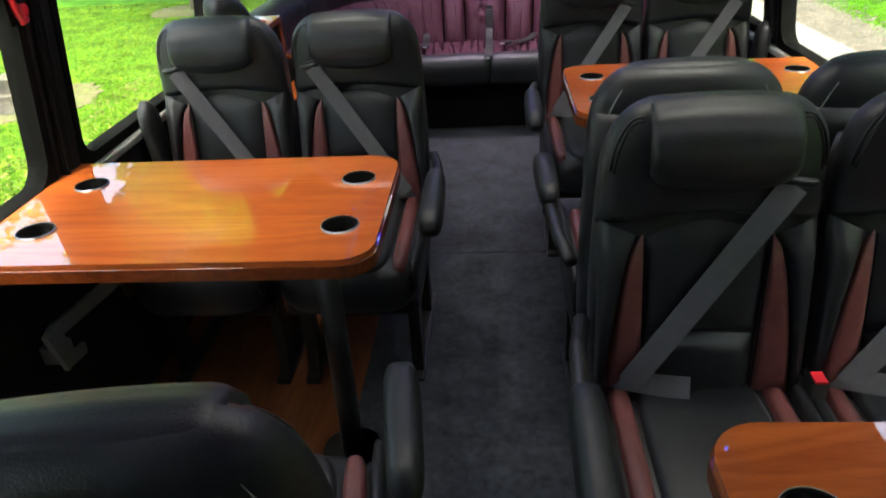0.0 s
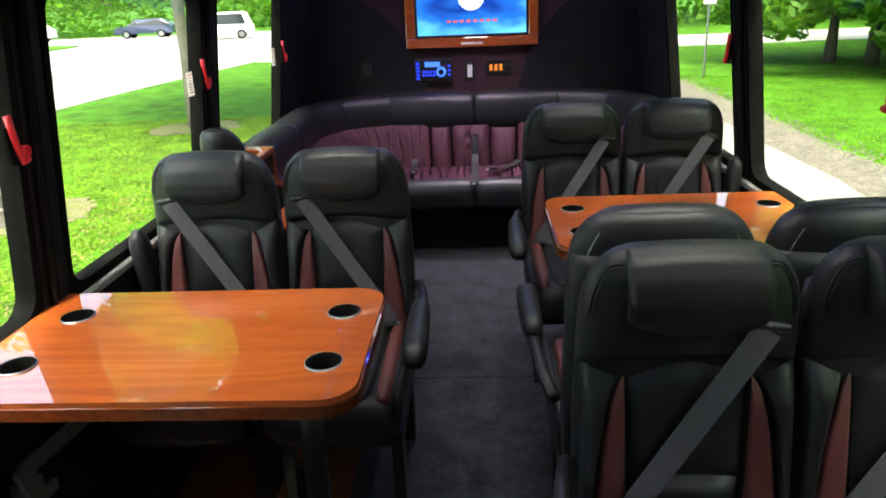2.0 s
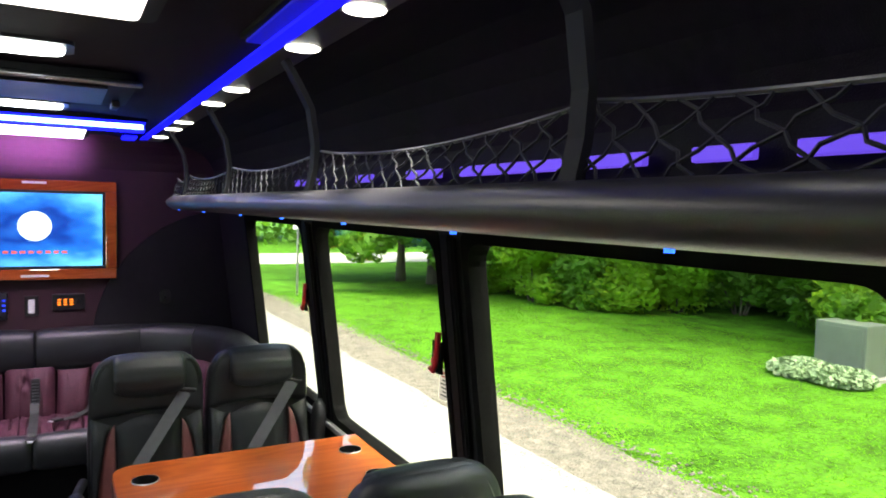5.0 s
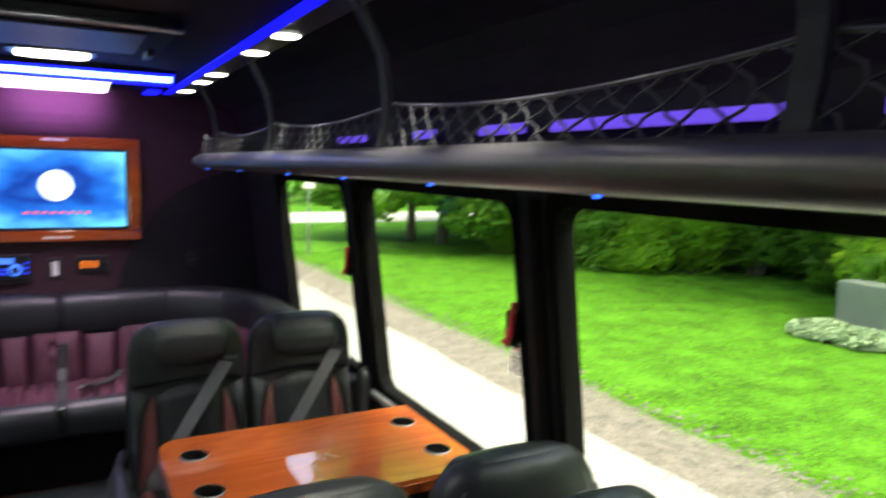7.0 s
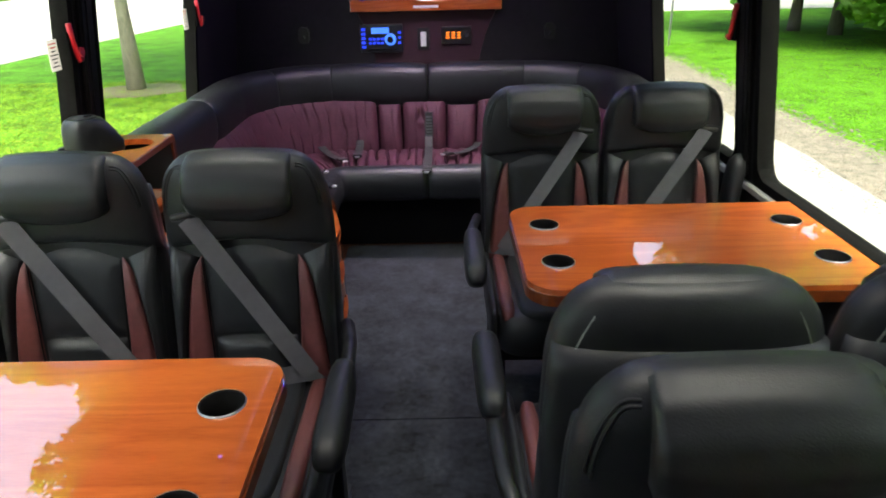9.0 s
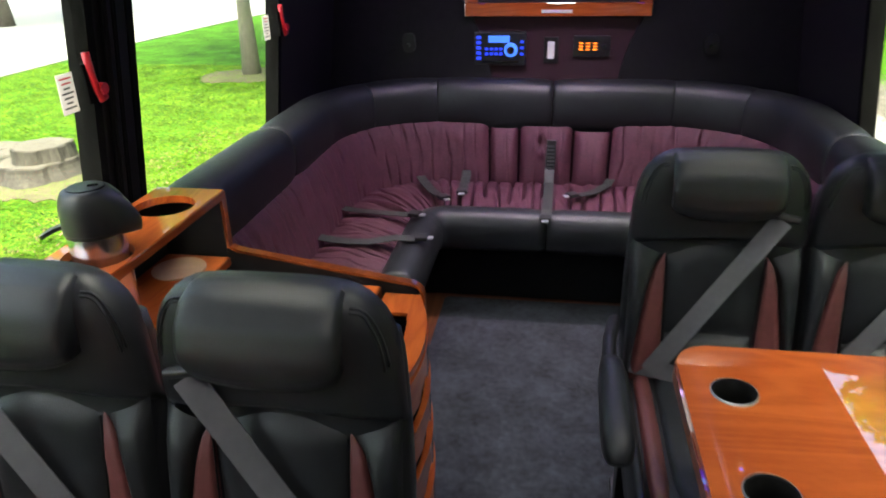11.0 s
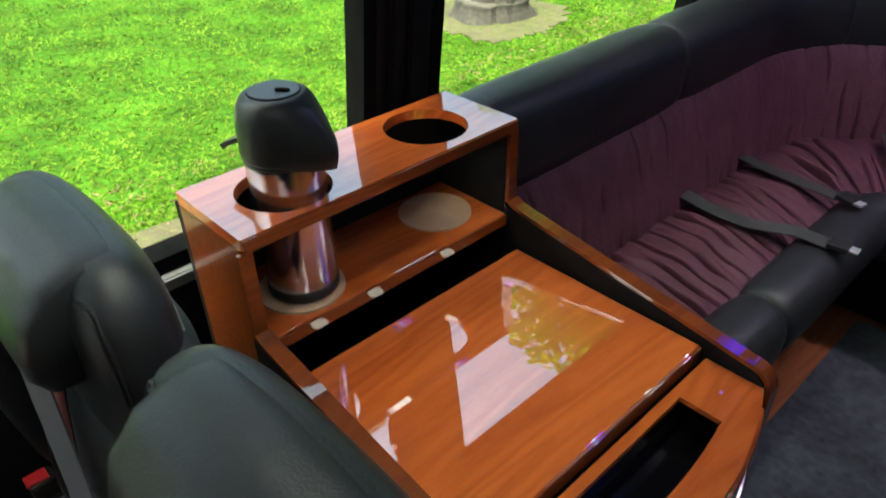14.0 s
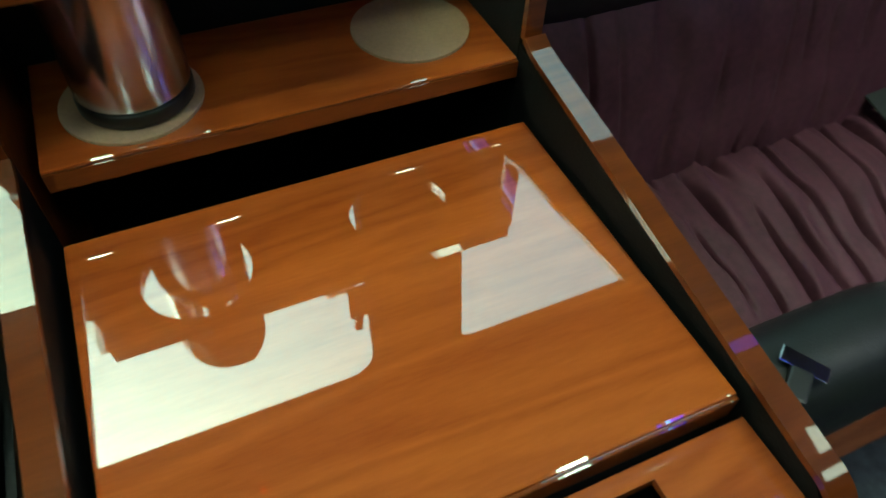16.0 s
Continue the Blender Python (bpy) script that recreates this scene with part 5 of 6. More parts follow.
def sofa_belt(points, width_dir, label):
    """A lap strap lying over the seat, ending in a steel tongue or a buckle."""
    b = thing("lap_belt", label, "seat belt", group="sofa belts")
    part("strap", ribbon(points, width_dir, 0.043, 0.003), DARKWEB, b)
    p, q = Vector(points[-1]), Vector(points[-2])
    d = (p - q).normalized()
    ang = math.degrees(math.atan2(d.y, d.x))
    m = pose(p.x + d.x * 0.02, p.y + d.y * 0.02, p.z + 0.006, 0, 0, ang)
    part("buckle", moved(box(-0.026, 0.022, -0.024, 0.024, -0.006, 0.009, 0.005), m), PLASTIC, b)
    part("tongue", moved(box(0.020, 0.042, -0.013, 0.013, -0.003, 0.003, 0.0012), m), SATIN, b, "steel tongue")
    return b


BELT = "dark webbing lap belt lying on the sofa seat"
sofa_belt([(-0.86, 3.962, 0.50), (-0.80, 3.953, 0.493), (-0.73, 3.943, 0.494), (-0.66, 3.945, 0.495), (-0.61, 3.965, 0.498), (-0.56, 3.984, 0.501), (-0.48, 3.988, 0.497)], (0, 1, 0.1), BELT)
sofa_belt([(-0.87, 4.28, 0.50), (-0.80, 4.27, 0.492), (-0.68, 4.25, 0.494), (-0.55, 4.22, 0.502)], (0, 1, 0), BELT)
sofa_belt([(-0.60, 4.71, 0.505), (-0.575, 4.66, 0.497), (-0.52, 4.55, 0.494), (-0.46, 4.46, 0.496)], (1, 0.5, 0), BELT)
sofa_belt([(-0.39, 4.775, 0.52), (-0.388, 4.75, 0.498), (-0.385, 4.66, 0.490), (-0.38, 4.55, 0.494)], (1, 0, 0), BELT)
sofa_belt([(0.28, 4.75, 0.505), (0.26, 4.70, 0.494), (0.20, 4.60, 0.492), (0.12, 4.545, 0.494)], (0.6, -0.7, 0), BELT)
sofa_belt([(0.0, 4.77, 0.62), (0.0, 4.765, 0.55), (0.0, 4.70, 0.496), (0.0, 4.55, 0.492), (0.0, 4.44, 0.497), (-0.002, 4.36, 0.494), (-0.004, 4.31, 0.475)], (1, 0, 0), BELT)
rc = thing("remote_control", "grey television remote propped on the sofa back", "remote control", (0.004, 4.772, 0.60), turn=0)
part("case", moved(box(-0.022, 0.022, -0.008, 0.008, -0.075, 0.075, 0.004), pose(0, 0, 0, -8)), PLASTIC, rc)
for k in range(7):
    for q in range(3):
        part("key", moved(box(-0.017 + q * 0.012, -0.008 + q * 0.012, -0.0105, -0.0075, -0.06 + k * 0.017, -0.050 + k * 0.017), pose(0, 0, 0, -8)), ALU, rc)
clip = thing("belt_clip", "steel belt tongue lying on the sofa front roll", "seat belt", (-0.488, 3.47, 0.487))
part("tongue", moved(box(-0.03, 0.03, -0.012, 0.012, 0, 0.003, 0.001), pose(0, 0, 0.004, 0, 6, 35)), CHROME, clip)
part("loop", moved(box(-0.014, 0.014, -0.024, 0.024, 0, 0.012, 0.004), pose(0.02, -0.03, 0.0, 0, 0, 35)), PLASTIC, clip)


# ---- outside ----
G = -0.85


bm = bmesh.new()
xs = [-1500, -500, -200] + list(range(-100, 101, 10)) + [200, 500, 1500]
ys = [-1500, -400, -100, -40] + list(range(-20, 121, 10)) + [200, 500, 1500]
grid = [[bm.verts.new((x, y, G)) for y in ys] for x in xs]
for i in range(len(xs) - 1):
    for j in range(len(ys) - 1):
        bm.faces.new((grid[i][j], grid[i + 1][j], grid[i + 1][j + 1], grid[i][j + 1]))
solid("ground", bm, GRASS, "bright green mown lawn", "lawn", "structure")
solid("driveway", plate([(-1.55, -40)] + [(4.40 + 0.05 * noise.noise((y * 0.6, 9, 0)) + 0.05 * noise.noise((y * 2.9, 2, 0)), y) for y in np.arange(-40, 30.1, 0.4)] + [(-1.55, 30.0)], G - 0.05, G + 0.02), CONCRETE, "pale sunlit concrete driveway under the bus", "driveway", "structure")
edge_pts = [(5.30 + 0.14 * noise.noise((y * 0.5, 3, 0)) + 0.05 * noise.noise((y * 2.3, 7, 0)), y) for y in np.arange(-40, 30.1, 0.5)]
solid("gravel_strip", plate([(3.9, -40)] + edge_pts + [(3.9, 30)], G - 0.05, G + 0.012), GRAVEL, "brown gravel shoulder beside the driveway", "gravel", "structure")
solid("cross_road", plate([(-9.2, 30.05), (80, 30.05), (80, 36.5), (-9.2, 36.5)], G - 0.05, G + 0.016), ROAD, "pale worn road crossing beyond the lawn", "road", "structure")
left_edge = [(-13.0, -40), (-11.6, 2), (-11.1, 6), (-10.7, 13), (-10.6, 18.3), (-10.3, 22.6), (-9.4, 29.9)]
solid("road", plate(left_edge + [(-9.3, 36.4), (-12, 62), (-45, 62), (-45, -40)], G - 0.05, G + 0.018), ROAD, "wide pale road and parking area", "road", "structure")
solid("island", plate(rounded(-40, -26.5, 41, 50, 3), G - 0.05, G + 0.08), GRASS, "raised grass island in the parking area", "lawn", "structure")
# Bare patches round the stump and the tree.
def blob(cx, cy, rx, ry, seed, n=110):
    return [(cx + rx * (1 + 0.30 * noise.noise((math.cos(a) * 1.5, math.sin(a) * 1.5, seed)) + 0.16 * noise.noise((math.cos(a) * 9, math.sin(a) * 9, seed))) * math.cos(a),
             cy + ry * (1 + 0.30 * noise.noise((math.cos(a) * 1.5, math.sin(a) * 1.5, seed)) + 0.16 * noise.noise((math.cos(a) * 9, math.sin(a) * 9, seed))) * math.sin(a)) for a in np.linspace(0, 2 * math.pi, n, endpoint=False)]


for k, (cx, cy, rx, ry) in enumerate(((-5.5, 8.25, 0.85, 0.75), (-5.8, 14.4, 0.9, 0.8), (-7.2, 9.0, 0.6, 0.45))):
    solid("bare_patch", plate(blob(cx, cy, rx, ry, k * 3.7), G - 0.05, G + 0.012), DIRT, "patch of bare dry earth in the lawn", "earth", "structure")
solid("bare_strip", plate([(-1.56, -40)] + [((-4.15 if y < 4.5 else -4.15 + min(1.6, (y - 4.5) * 0.45)) + 0.35 * noise.noise((y * 0.7, 1, 0)) + 0.14 * noise.noise((y * 3.1, 4, 0)), y) for y in np.arange(-40, 30, 0.3)] + [(-1.56, 30)], G - 0.05, G + 0.011), DIRT, "dry earth strip along the driveway edge", "earth", "structure")


def tufts(name, count, area, seed, size, label, material=BLADES, category="grass"):
    """Loose grass blades scattered over part of the lawn, in one mesh."""
    rnd = random.Random(seed)
    verts, faces = [], []
    for _ in range(count):
        x, y = area(rnd)
        a, h, w = rnd.uniform(0, 6.283), size * rnd.uniform(0.5, 1.4), size * rnd.uniform(0.10, 0.22)
        lx, ly = rnd.uniform(-1, 1) * h * 0.7, rnd.uniform(-1, 1) * h * 0.7
        i = len(verts)
        verts += [(x - w * math.cos(a), y - w * math.sin(a), G), (x + w * math.cos(a), y + w * math.sin(a), G + 0.004), (x + lx * 1.4, y + ly * 1.4, G + h * 0.35)]
        faces.append((i, i + 1, i + 2))
    me = bpy.data.meshes.new(name)
    me.from_pydata(verts, [], faces)
    me.materials.append(material)
    return tagged(new(name, me), label, category, "", "stuff")


tufts("grass", 150000, lambda r: (-4.0 - 8.5 * r.random() ** 1.3, 1.5 + 14 * r.random()), 3, 0.05, "short mown grass with loose blades in a sunlit tone", BLADESLIT)
tufts("grass", 80000, lambda r: (5.2 + 8.0 * r.random() ** 1.3, 2 + 18 * r.random()), 4, 0.05, "short mown grass with loose blades")


def pebbles(count, area, seed):
    """Loose stones of the gravel shoulder, in one mesh."""
    rnd = random.Random(seed)
    verts, faces = [], []
    for _ in range(count):
        x, y = area(rnd)
        w, h, a = rnd.uniform(0.012, 0.035), rnd.uniform(0.006, 0.018), rnd.uniform(0, 6.283)
        i = len(verts)
        verts += [(x + w * rnd.uniform(0.7, 1.2) * math.cos(a + k * math.pi / 2), y + w * rnd.uniform(0.7, 1.2) * math.sin(a + k * math.pi / 2), G + 0.011) for k in range(4)]
        verts.append((x + rnd.uniform(-0.3, 0.3) * w, y + rnd.uniform(-0.3, 0.3) * w, G + 0.013 + h))
        faces += [(i + k, i + (k + 1) % 4, i + 4) for k in range(4)]
    me = bpy.data.meshes.new("gravel_stones")
    me.from_pydata(verts, [], faces)
    me.materials.append(PEBBLE)
    return tagged(new("gravel_stones", me), "loose grey-brown stones on the gravel shoulder", "gravel", "", "stuff")


pebbles(26000, lambda r: (4.72 + r.gauss(0, 0.33), 1.5 + 18 * r.random() ** 1.2), 16)
tufts("grass", 9000, lambda r: (5.30 + r.gauss(0, 0.16), 1.5 + 18 * r.random() ** 1.2), 17, 0.06, "ragged grass growing into the gravel edge")
tufts("leaf_litter", 9000, lambda r: (-1.7 - 3.0 * r.random(), 0.5 + 10 * r.random()), 6, 0.06, "scattered dry leaves on bare earth", LITTER, "leaves")
tufts("sparse_grass", 26000, lambda r: (-4.4 + 2.4 * r.random() ** 1.6, 0.5 + 10 * r.random()), 8, 0.05, "thin grass growing over bare earth")

tufts("sparse_grass", 9000, lambda r: (-5.5 + r.gauss(0, 0.62), 8.3 + r.gauss(0, 0.55)), 14, 0.045, "thin grass growing over bare earth")
tufts("sparse_grass", 5000, lambda r: (-5.8 + r.gauss(0, 0.65), 14.4 + r.gauss(0, 0.6)), 15, 0.05, "thin grass growing over bare earth")


def leaves(bm_verts, bm_faces, rnd, cx, cy, cz, r, count, size, flat=0.8):
    for _ in range(count):
        while True:
            p = Vector((rnd.uniform(-1, 1), rnd.uniform(-1, 1), rnd.uniform(-1, 1)))
            if 0.25 < p.length < 1:
                break
        p = Vector((cx + p.x * r, cy + p.y * r, cz + p.z * r * flat))
        a, b = Vector((rnd.gauss(0, 1), rnd.gauss(0, 1), rnd.gauss(0, 0.6))).normalized(), Vector((rnd.gauss(0, 1), rnd.gauss(0, 1), rnd.gauss(0, 1))).normalized()
        s = size * rnd.uniform(0.6, 1.4)
        b = (b - a * a.dot(b)).normalized()
        i = len(bm_verts)
        bm_verts += [tuple(p - a * s), tuple(p + b * s * 0.45), tuple(p + a * s), tuple(p - b * s * 0.45)]
        bm_faces.append((i, i + 1, i + 2, i + 3))


def mesh_ob(name, verts, faces, material, parent=None, label=""):
    me = bpy.data.meshes.new(name)
    me.from_pydata(verts, [], faces)
    me.materials.append(material)
    ob = new(name, me)
    ob.parent = parent
    if label:
        ob["label"] = label
    return ob


def tree(loc, height, bole, trunk_r, spread, seed, label, leaf_size=0.16, count=5200, material=None, bark=None, skirt=0):
    rnd = random.Random(seed)
    t = thing("tree", label, "tree", loc, "trees")
    bm = bmesh.new()
    lean = Vector((rnd.uniform(-0.3, 0.3), rnd.uniform(-0.3, 0.3), 0))
    path = [lean * (k / 8) ** 2 + Vector((0, 0, height * 0.8 * k / 8 - 0.15)) for k in range(9)]
    join(bm, tube(path, trunk_r, 12, scale=lambda f: (1.45 - 0.45 * min(1, f * 8)) * (1 - 0.75 * f)))
    blobs = []
    for k in range(11):
        f = 0.35 + 0.6 * k / 11
        a = k * 2.4 + rnd.uniform(-0.5, 0.5)
        start = Vector((0, 0, bole + (height * 0.75 - bole) * (k / 11)))
        end = Vector((math.cos(a) * spread * rnd.uniform(0.5, 0.95), math.sin(a) * spread * rnd.uniform(0.5, 0.95), start.z + rnd.uniform(0.4, 1.6)))
        join(bm, tube([start, start.lerp(end, 0.5) + Vector((0, 0, 0.25)), end], trunk_r * 0.32, 6, scale=lambda f: 1 - 0.8 * f))
        blobs.append((end, spread * rnd.uniform(0.28, 0.5)))
        blobs.append((start.lerp(end, 0.6) + Vector((0, 0, 0.5)), spread * rnd.uniform(0.25, 0.42)))
    blobs.append((Vector((0, 0, height * 0.88)), spread * 0.5))
    for k in range(skirt):
        # Boughs that hang almost to the ground.
        a = k * 2.4 + rnd.uniform(-0.4, 0.4)
        d = spread * rnd.uniform(0.55, 1.05)
        tip = Vector((math.cos(a) * d, math.sin(a) * d, rnd.uniform(1.15, 2.7)))
        join(bm, tube([Vector((0, 0, tip.z + 1.6)), tip * 0.55 + Vector((0, 0, tip.z * 0.45 + 0.9)), tip], trunk_r * 0.18, 5, scale=lambda f: 1 - 0.8 * f))
        blobs.append((tip, spread * rnd.uniform(0.20, 0.32)))
    part("trunk", bm, bark or BARK, t, "", True)
    v, f = [], []
    total = sum(r ** 2 for _, r in blobs)
    for c, r in blobs:
        leaves(v, f, rnd, c.x, c.y, c.z, r, int(count * r ** 2 / total), leaf_size)
    mesh_ob("crown", v, f, material or LEAF, t, "leafy crown")
    return t


tree((-5.80, 14.6, G), 15.5, 3.6, 0.13, 4.0, 21, "slim street tree with a tall leafy crown on the lawn", 0.125, 46000, LEAF, PALEBARK)
tree((10.5, 22.4, G), 13.0, 1.6, 0.14, 3.0, 22, "dark broad shade tree with low hanging boughs on the lawn", 0.15, 32000, LEAF, None, 14)
tree((11.1, 21.2, G), 16.0, 1.6, 0.15, 3.6, 23, "dark broad shade tree beside its twin on the lawn", 0.15, 36000, LEAF, None, 16)
tree((12.1, 19.6, G), 8.0, 1.2, 0.09, 3.6, 24, "thin young tree between broad shade trees", 0.15, 12000, LEAFLIGHT)
tree((14.0, 15.0, G), 11.0, 3.6, 0.20, 5.0, 31, "leafy tree leaning over the edge of the lawn", 0.16, 22000)
tree((17.4, 13.4, G), 12.0, 4.0, 0.20, 5.4, 32, "leafy tree leaning over the edge of the lawn", 0.17, 18000, LEAFLIGHT)
tree((16.5, 27.0, G), 10.0, 1.2, 0.18, 4.6, 25, "leafy tree at the edge of the lawn", 0.17, 6000)
tree((15.6, 7.0, G), 12.0, 4.0, 0.2, 5.0, 26, "leafy tree behind the bushes", 0.17, 18000, LEAFLIGHT)
for k, (x, y, h) in enumerate(((19.6, 14.0, 13.0), (18.8, 6.0, 13.0), (17.4, -1.0, 12.5), (18.5, -5.0, 12.0), (22.5, 3.0, 13.0), (21.0, 8.5, 11.5), (22.0, 17.0, 13.0), (18.0, 22.0, 12.0), (20.0, -11.0, 13.0))):
    tree((x, y, G), h, 2.6 if k < 3 else 1.6, 0.22, 6.2 if k < 3 else 5.0, 50 + k, "tall leafy tree standing behind the bushes", 0.24, 8000)
tree((-7.0, 41.0, G), 13.0, 3.0, 0.2, 5.6, 29, "tall leafy tree beyond the road", 0.22, 9000)
tree((-17.0, 22.0, G), 12.0, 4.5, 0.2, 4.6, 27, "tall leafy tree across the road", 0.18, 6000)
tree((-19.0, 3.0, G), 13.0, 4.0, 0.2, 5.2, 28, "tall leafy tree across the road", 0.18, 6000)


def bush(loc, r, h, seed, material, count=1900):
    rnd = random.Random(seed)
    b = thing("bush", "dense leafy bush at the edge of the lawn", "bush", loc, "bushes")
    bm = bmesh.new()
    for k in range(5):
        a = k * 1.3
        join(bm, tube([(0.1 * math.cos(a), 0.1 * math.sin(a), -0.1), (r * 0.5 * math.cos(a), r * 0.5 * math.sin(a), h * 0.6)], 0.03, 5, scale=lambda f: 1 - 0.7 * f))
    part("stems", bm, BARK, b)
    v, f = [], []
    for k in range(13):
        a, q = rnd.uniform(0, 6.28), rnd.uniform(0, 0.75)
        leaves(v, f, rnd, q * r * math.cos(a), q * r * math.sin(a), h * rnd.uniform(0.18, 0.85), r * rnd.uniform(0.38, 0.6), count // 6, 0.105, 0.8)
    mesh_ob("foliage", v, f, material, b)


# The bushes follow the edge of the lawn, which swings towards the driveway beyond the cabinet.
rnd = random.Random(5)
EDGE_LINE = ((13.0, 1.0), (13.4, 3.6), (13.1, 6.0), (13.3, 7.6), (15.0, 9.4), (17.0, 11.0), (17.0, 12.4), (15.6, 12.6), (14.2, 13.0), (13.0, 13.9), (12.2, 15.0), (12.0, 16.6), (12.6, 18.2), (13.4, 20.0), (14.6, 22.0), (16.0, 24.0))
for k, (x, y) in enumerate(EDGE_LINE):
    bush((x + rnd.uniform(-0.3, 0.3), y + rnd.uniform(-0.3, 0.3), G), rnd.uniform(1.0, 1.5), rnd.uniform(1.5, 2.6), 40 + k, LEAF if k % 3 == 1 else LEAFLIGHT)
for k in range(10):
    x, y = EDGE_LINE[k + 3] if k < 9 else (19.0, 2.0)
    bush((x + 2.6, y + rnd.uniform(0.8, 1.6), G), rnd.uniform(2.0, 2.7), rnd.uniform(3.4, 5.0), 80 + k, LEAFLIGHT if k % 3 else LEAF, 2200)
bush((12.2, 6.9, G), 0.8, 1.3, 71, LEAF, 1800)
ub = thing("utility_box", "grey metal utility cabinet standing on the lawn", "utility box", (11.2, 7.0, G))
part("cabinet", box(-0.30, 0.30, -0.42, 0.42, 0.05, 0.88, 0.02), GREYBOX, ub)
part("base", box(-0.42, 0.42, -0.52, 0.52, -0.05, 0.06, 0.01), CONCRETE, ub)
part("door", box(-0.315, -0.302, -0.36, 0.36, 0.12, 0.82, 0.004), GREYBOX, ub)
v, f = [], []
rnd = random.Random(9)
leaves(v, f, rnd, 10.5, 7.3, G + 0.12, 0.55, 2400, 0.045, 0.30)
leaves(v, f, rnd, 10.5, 6.7, G + 0.12, 0.50, 2000, 0.045, 0.30)
tagged(mesh_ob("blossom", v, f, PETAL), "low clump of white flowers by the utility box", "flowers", "", "stuff")

# Far woods on all sides: one ragged belt of foliage.
v, f = [], []
rnd = random.Random(12)
for k in range(260):
    a = 2 * math.pi * k / 260 + rnd.uniform(-0.02, 0.02)
    d = rnd.uniform(66, 86)
    if math.cos(a) > 0.1:
        d = rnd.uniform(40, 52) if math.sin(a) > 0.5 else rnd.uniform(26, 38)
    h = rnd.uniform(6, 11) if math.cos(a) <= 0.1 else rnd.uniform(11, 16)
    for q in range(3):
        leaves(v, f, rnd, d * math.cos(a) + rnd.uniform(-3, 3), 8 + d * math.sin(a) + rnd.uniform(-3, 3), G + h * (0.2 + 0.3 * q), h * 0.40, 210, 0.34, 0.8)
tagged(mesh_ob("far_woods", v, f, LEAF), "distant belt of leafy woods", "woods", "", "stuff")

# Stump on the lawn.
st = thing("tree_stump", "weathered grey tree stump in a patch of bare earth", "stump", (-5.7, 8.4, G))
def slab(r, z0, z1, seed, at, flare):
    """A layer of the broken stump: an uneven outline, wider towards its foot."""
    rings = []
    for k in range(6):
        t = k / 5
        row = []
        for a in np.linspace(0, 2 * math.pi, 44, endpoint=False):
            rr = r * (1 + 0.22 * noise.noise((math.cos(a) * 1.6, math.sin(a) * 1.6, seed)) + 0.08 * noise.noise((math.cos(a) * 6, math.sin(a) * 6, seed + t * 0.6)))
            rr *= 1 + flare * (1 - t) ** 2
            row.append((at[0] + rr * math.cos(a), at[1] + rr * math.sin(a), z0 + (z1 - z0) * t + 0.02 * noise.noise((math.cos(a) * 2, math.sin(a) * 2, seed + 4))))
        rings.append(row)
    top = [(at[0] + (x - at[0]) * 0.93, at[1] + (y - at[1]) * 0.93, z + 0.008) for x, y, z in rings[-1]]
    return loft(rings), top


bole, top = slab(0.40, -0.05, 0.17, 3.0, (0.0, 0.0), 0.45)
part("bole", bole, STUMPBARK, st)
part("cut_top", loft([[(x, y, z - 0.012) for x, y, z in top], top]), CUTWOOD, st, "pale weathered top")
layer, top = slab(0.30, 0.15, 0.33, 6.5, (0.05, 0.06), 0.08)
part("broken_layer", layer, STUMPBARK, st)
part("cut_top", loft([[(x, y, z - 0.012) for x, y, z in top], top]), CUTWOOD, st, "pale weathered top")
for k in range(3):
    solid("flat_stone", cushion(-0.28, 0.28, -0.17, 0.17, 0.0, 0.10, 3.5, 0.6, 5, 20), CUTWOOD, "flat pale stone lying on bare earth", "stone").matrix_basis = pose(-6.75 + 0.42 * k, 9.15 - 0.22 * k, G + 0.005, 0, 0, 25 * k)

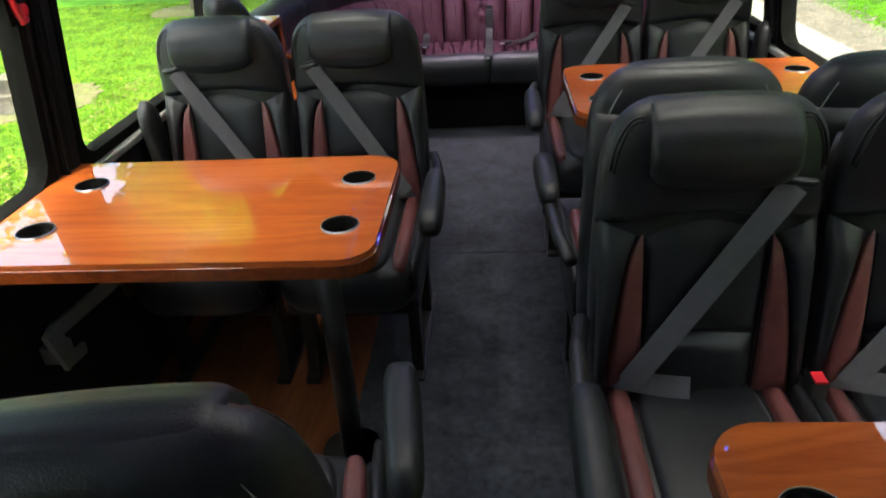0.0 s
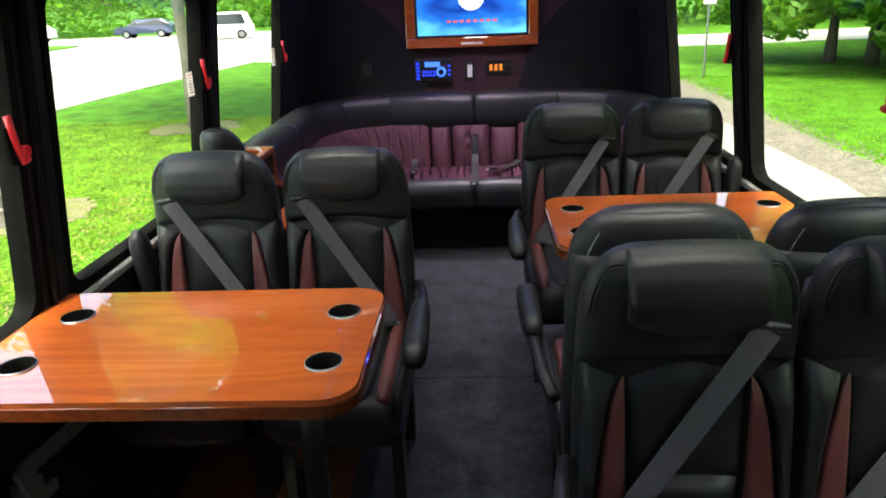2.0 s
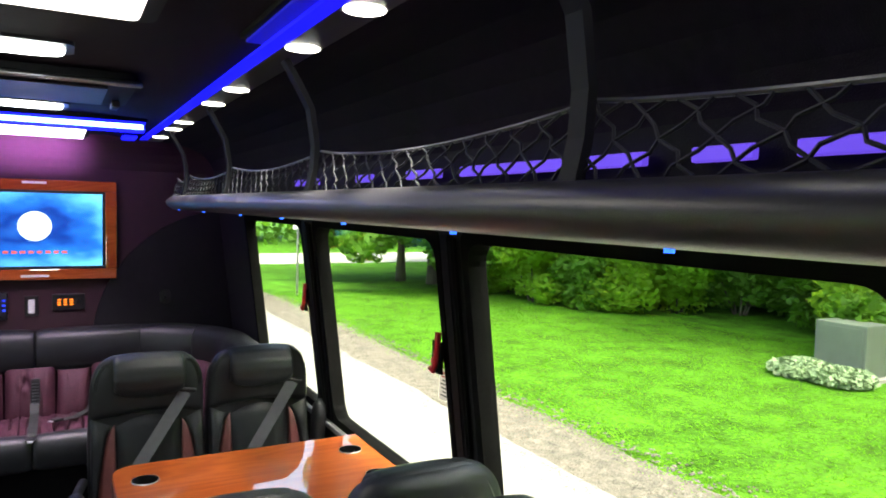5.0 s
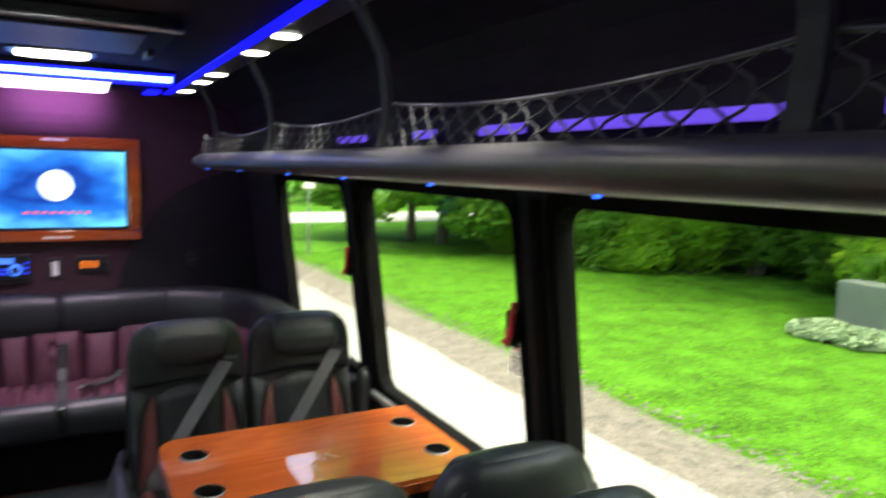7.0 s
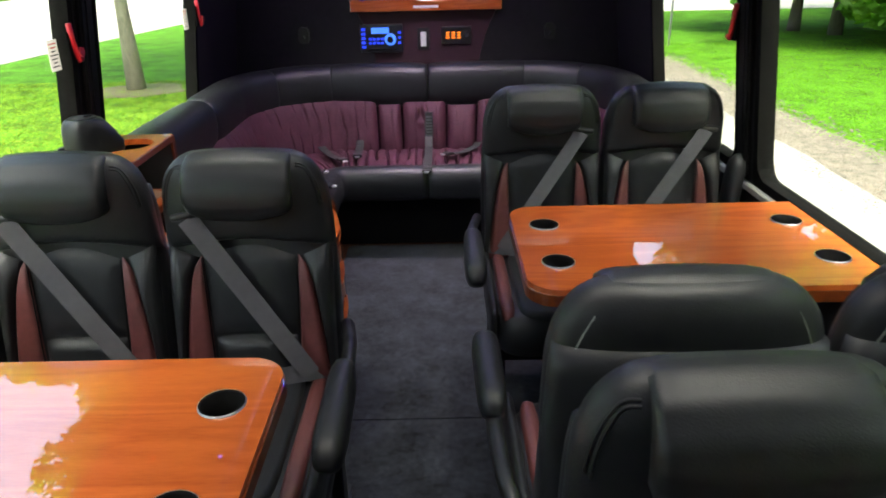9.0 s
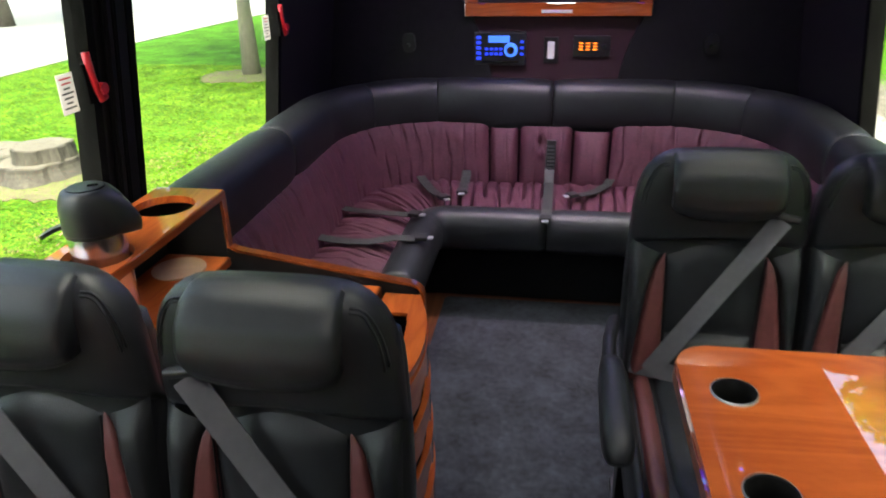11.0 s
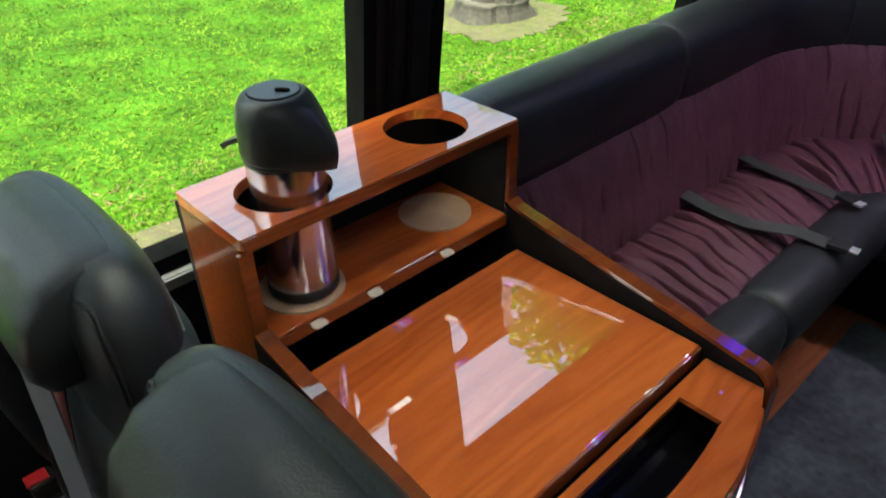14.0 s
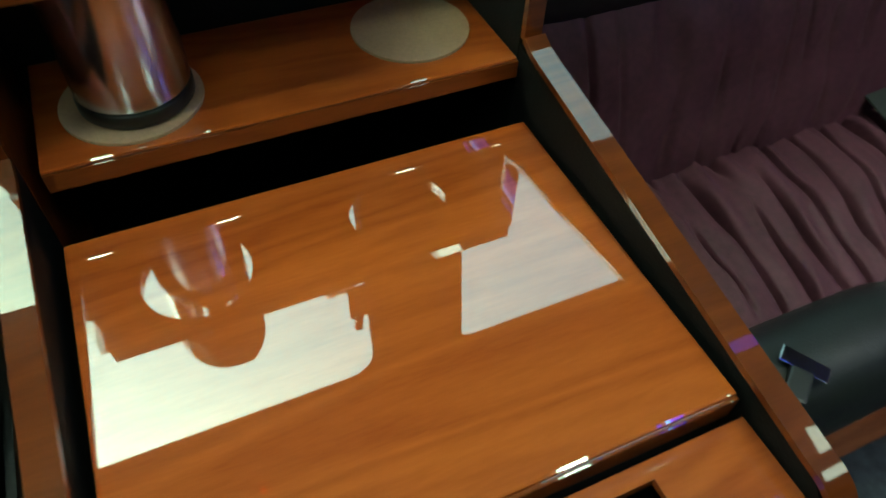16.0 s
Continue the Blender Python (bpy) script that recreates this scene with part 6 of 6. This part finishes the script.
# Street sign.
sg = thing("street_sign", "small white sign on a thin metal post", "sign", (5.95, 19.5, G))
part("post", cyl(0.03, -0.05, 2.3, 10), ALU, sg)
part("sign_plate", box(-0.16, 0.16, -0.045, -0.032, 1.85, 2.3, 0.004), PAPER, sg)
part("symbol", moved(cyl(0.09, 0, 0.003, 20), pose(0, -0.046, 2.12, 90)), PLASTIC, sg)


def car(loc, turn, paint, label, tall):
    c = thing("parked_car", label, "car", loc, "parked cars", turn=turn)
    L, W, H = 4.5, 1.78, 1.45 + tall
    prof = [(-2.25, 0.35), (-2.25, 0.75), (-2.1, 0.85), (-1.25 - tall, 0.95), (-0.65 - tall, H - 0.06), (-0.4 - tall, H), (1.2 + tall, H), (1.5 + tall, H - 0.08), (2.15, 0.98), (2.25, 0.85), (2.25, 0.35)]
    rings = [[(x, y * W / 2 * (1.0 if z < 1.0 else 0.86), z) for x, z in prof] for y in (-1, -0.97, 0.97, 1)]
    bm = loft(rings)
    part("body", bm, paint, c)
    for sy in (-1, 1):
        pts = [(-1.1 - tall, 1.0), (-0.6 - tall, H - 0.14), (1.15 + tall, H - 0.14), (1.7, 1.0)]
        bm = bmesh.new()
        vs = [bm.verts.new((x, sy * (W / 2 * 0.97 if z < 1.05 else W / 2 * 0.865), z)) for x, z in pts]
        ws = [bm.verts.new((x, sy * (W / 2 * 0.97 if z < 1.05 else W / 2 * 0.865) + sy * 0.02, z)) for x, z in pts]
        bm.faces.new(vs); bm.faces.new(ws[::-1])
        for i in range(4):
            bm.faces.new((vs[i], vs[(i + 1) % 4], ws[(i + 1) % 4], ws[i]))
        part("side_glass", bm, CARGLASS, c)
        for x in (-1.35, 1.35):
            wheel = part("wheel", moved(cyl(0.32, -0.1, 0.1, 24, bevel=0.03), pose(x, sy * (W / 2 - 0.05), 0.32, 90)), RUBBER, c)
            part("rim", moved(cyl(0.20, -0.015, 0.015, 16), pose(x, sy * (W / 2 + 0.052), 0.32, 90)), ALU, wheel)
    return c


car((-26.6, 58.5, G + 0.018), 8, BLUEPAINT, "dark blue parked car across the parking area", 0.0)
car((-17.8, 51.0, G + 0.018), 15, WHITEPAINT, "white parked van across the parking area", 0.35)
car((-36.0, 57.0, G + 0.018), 8, WHITEPAINT, "white parked car far across the parking area", 0.0)
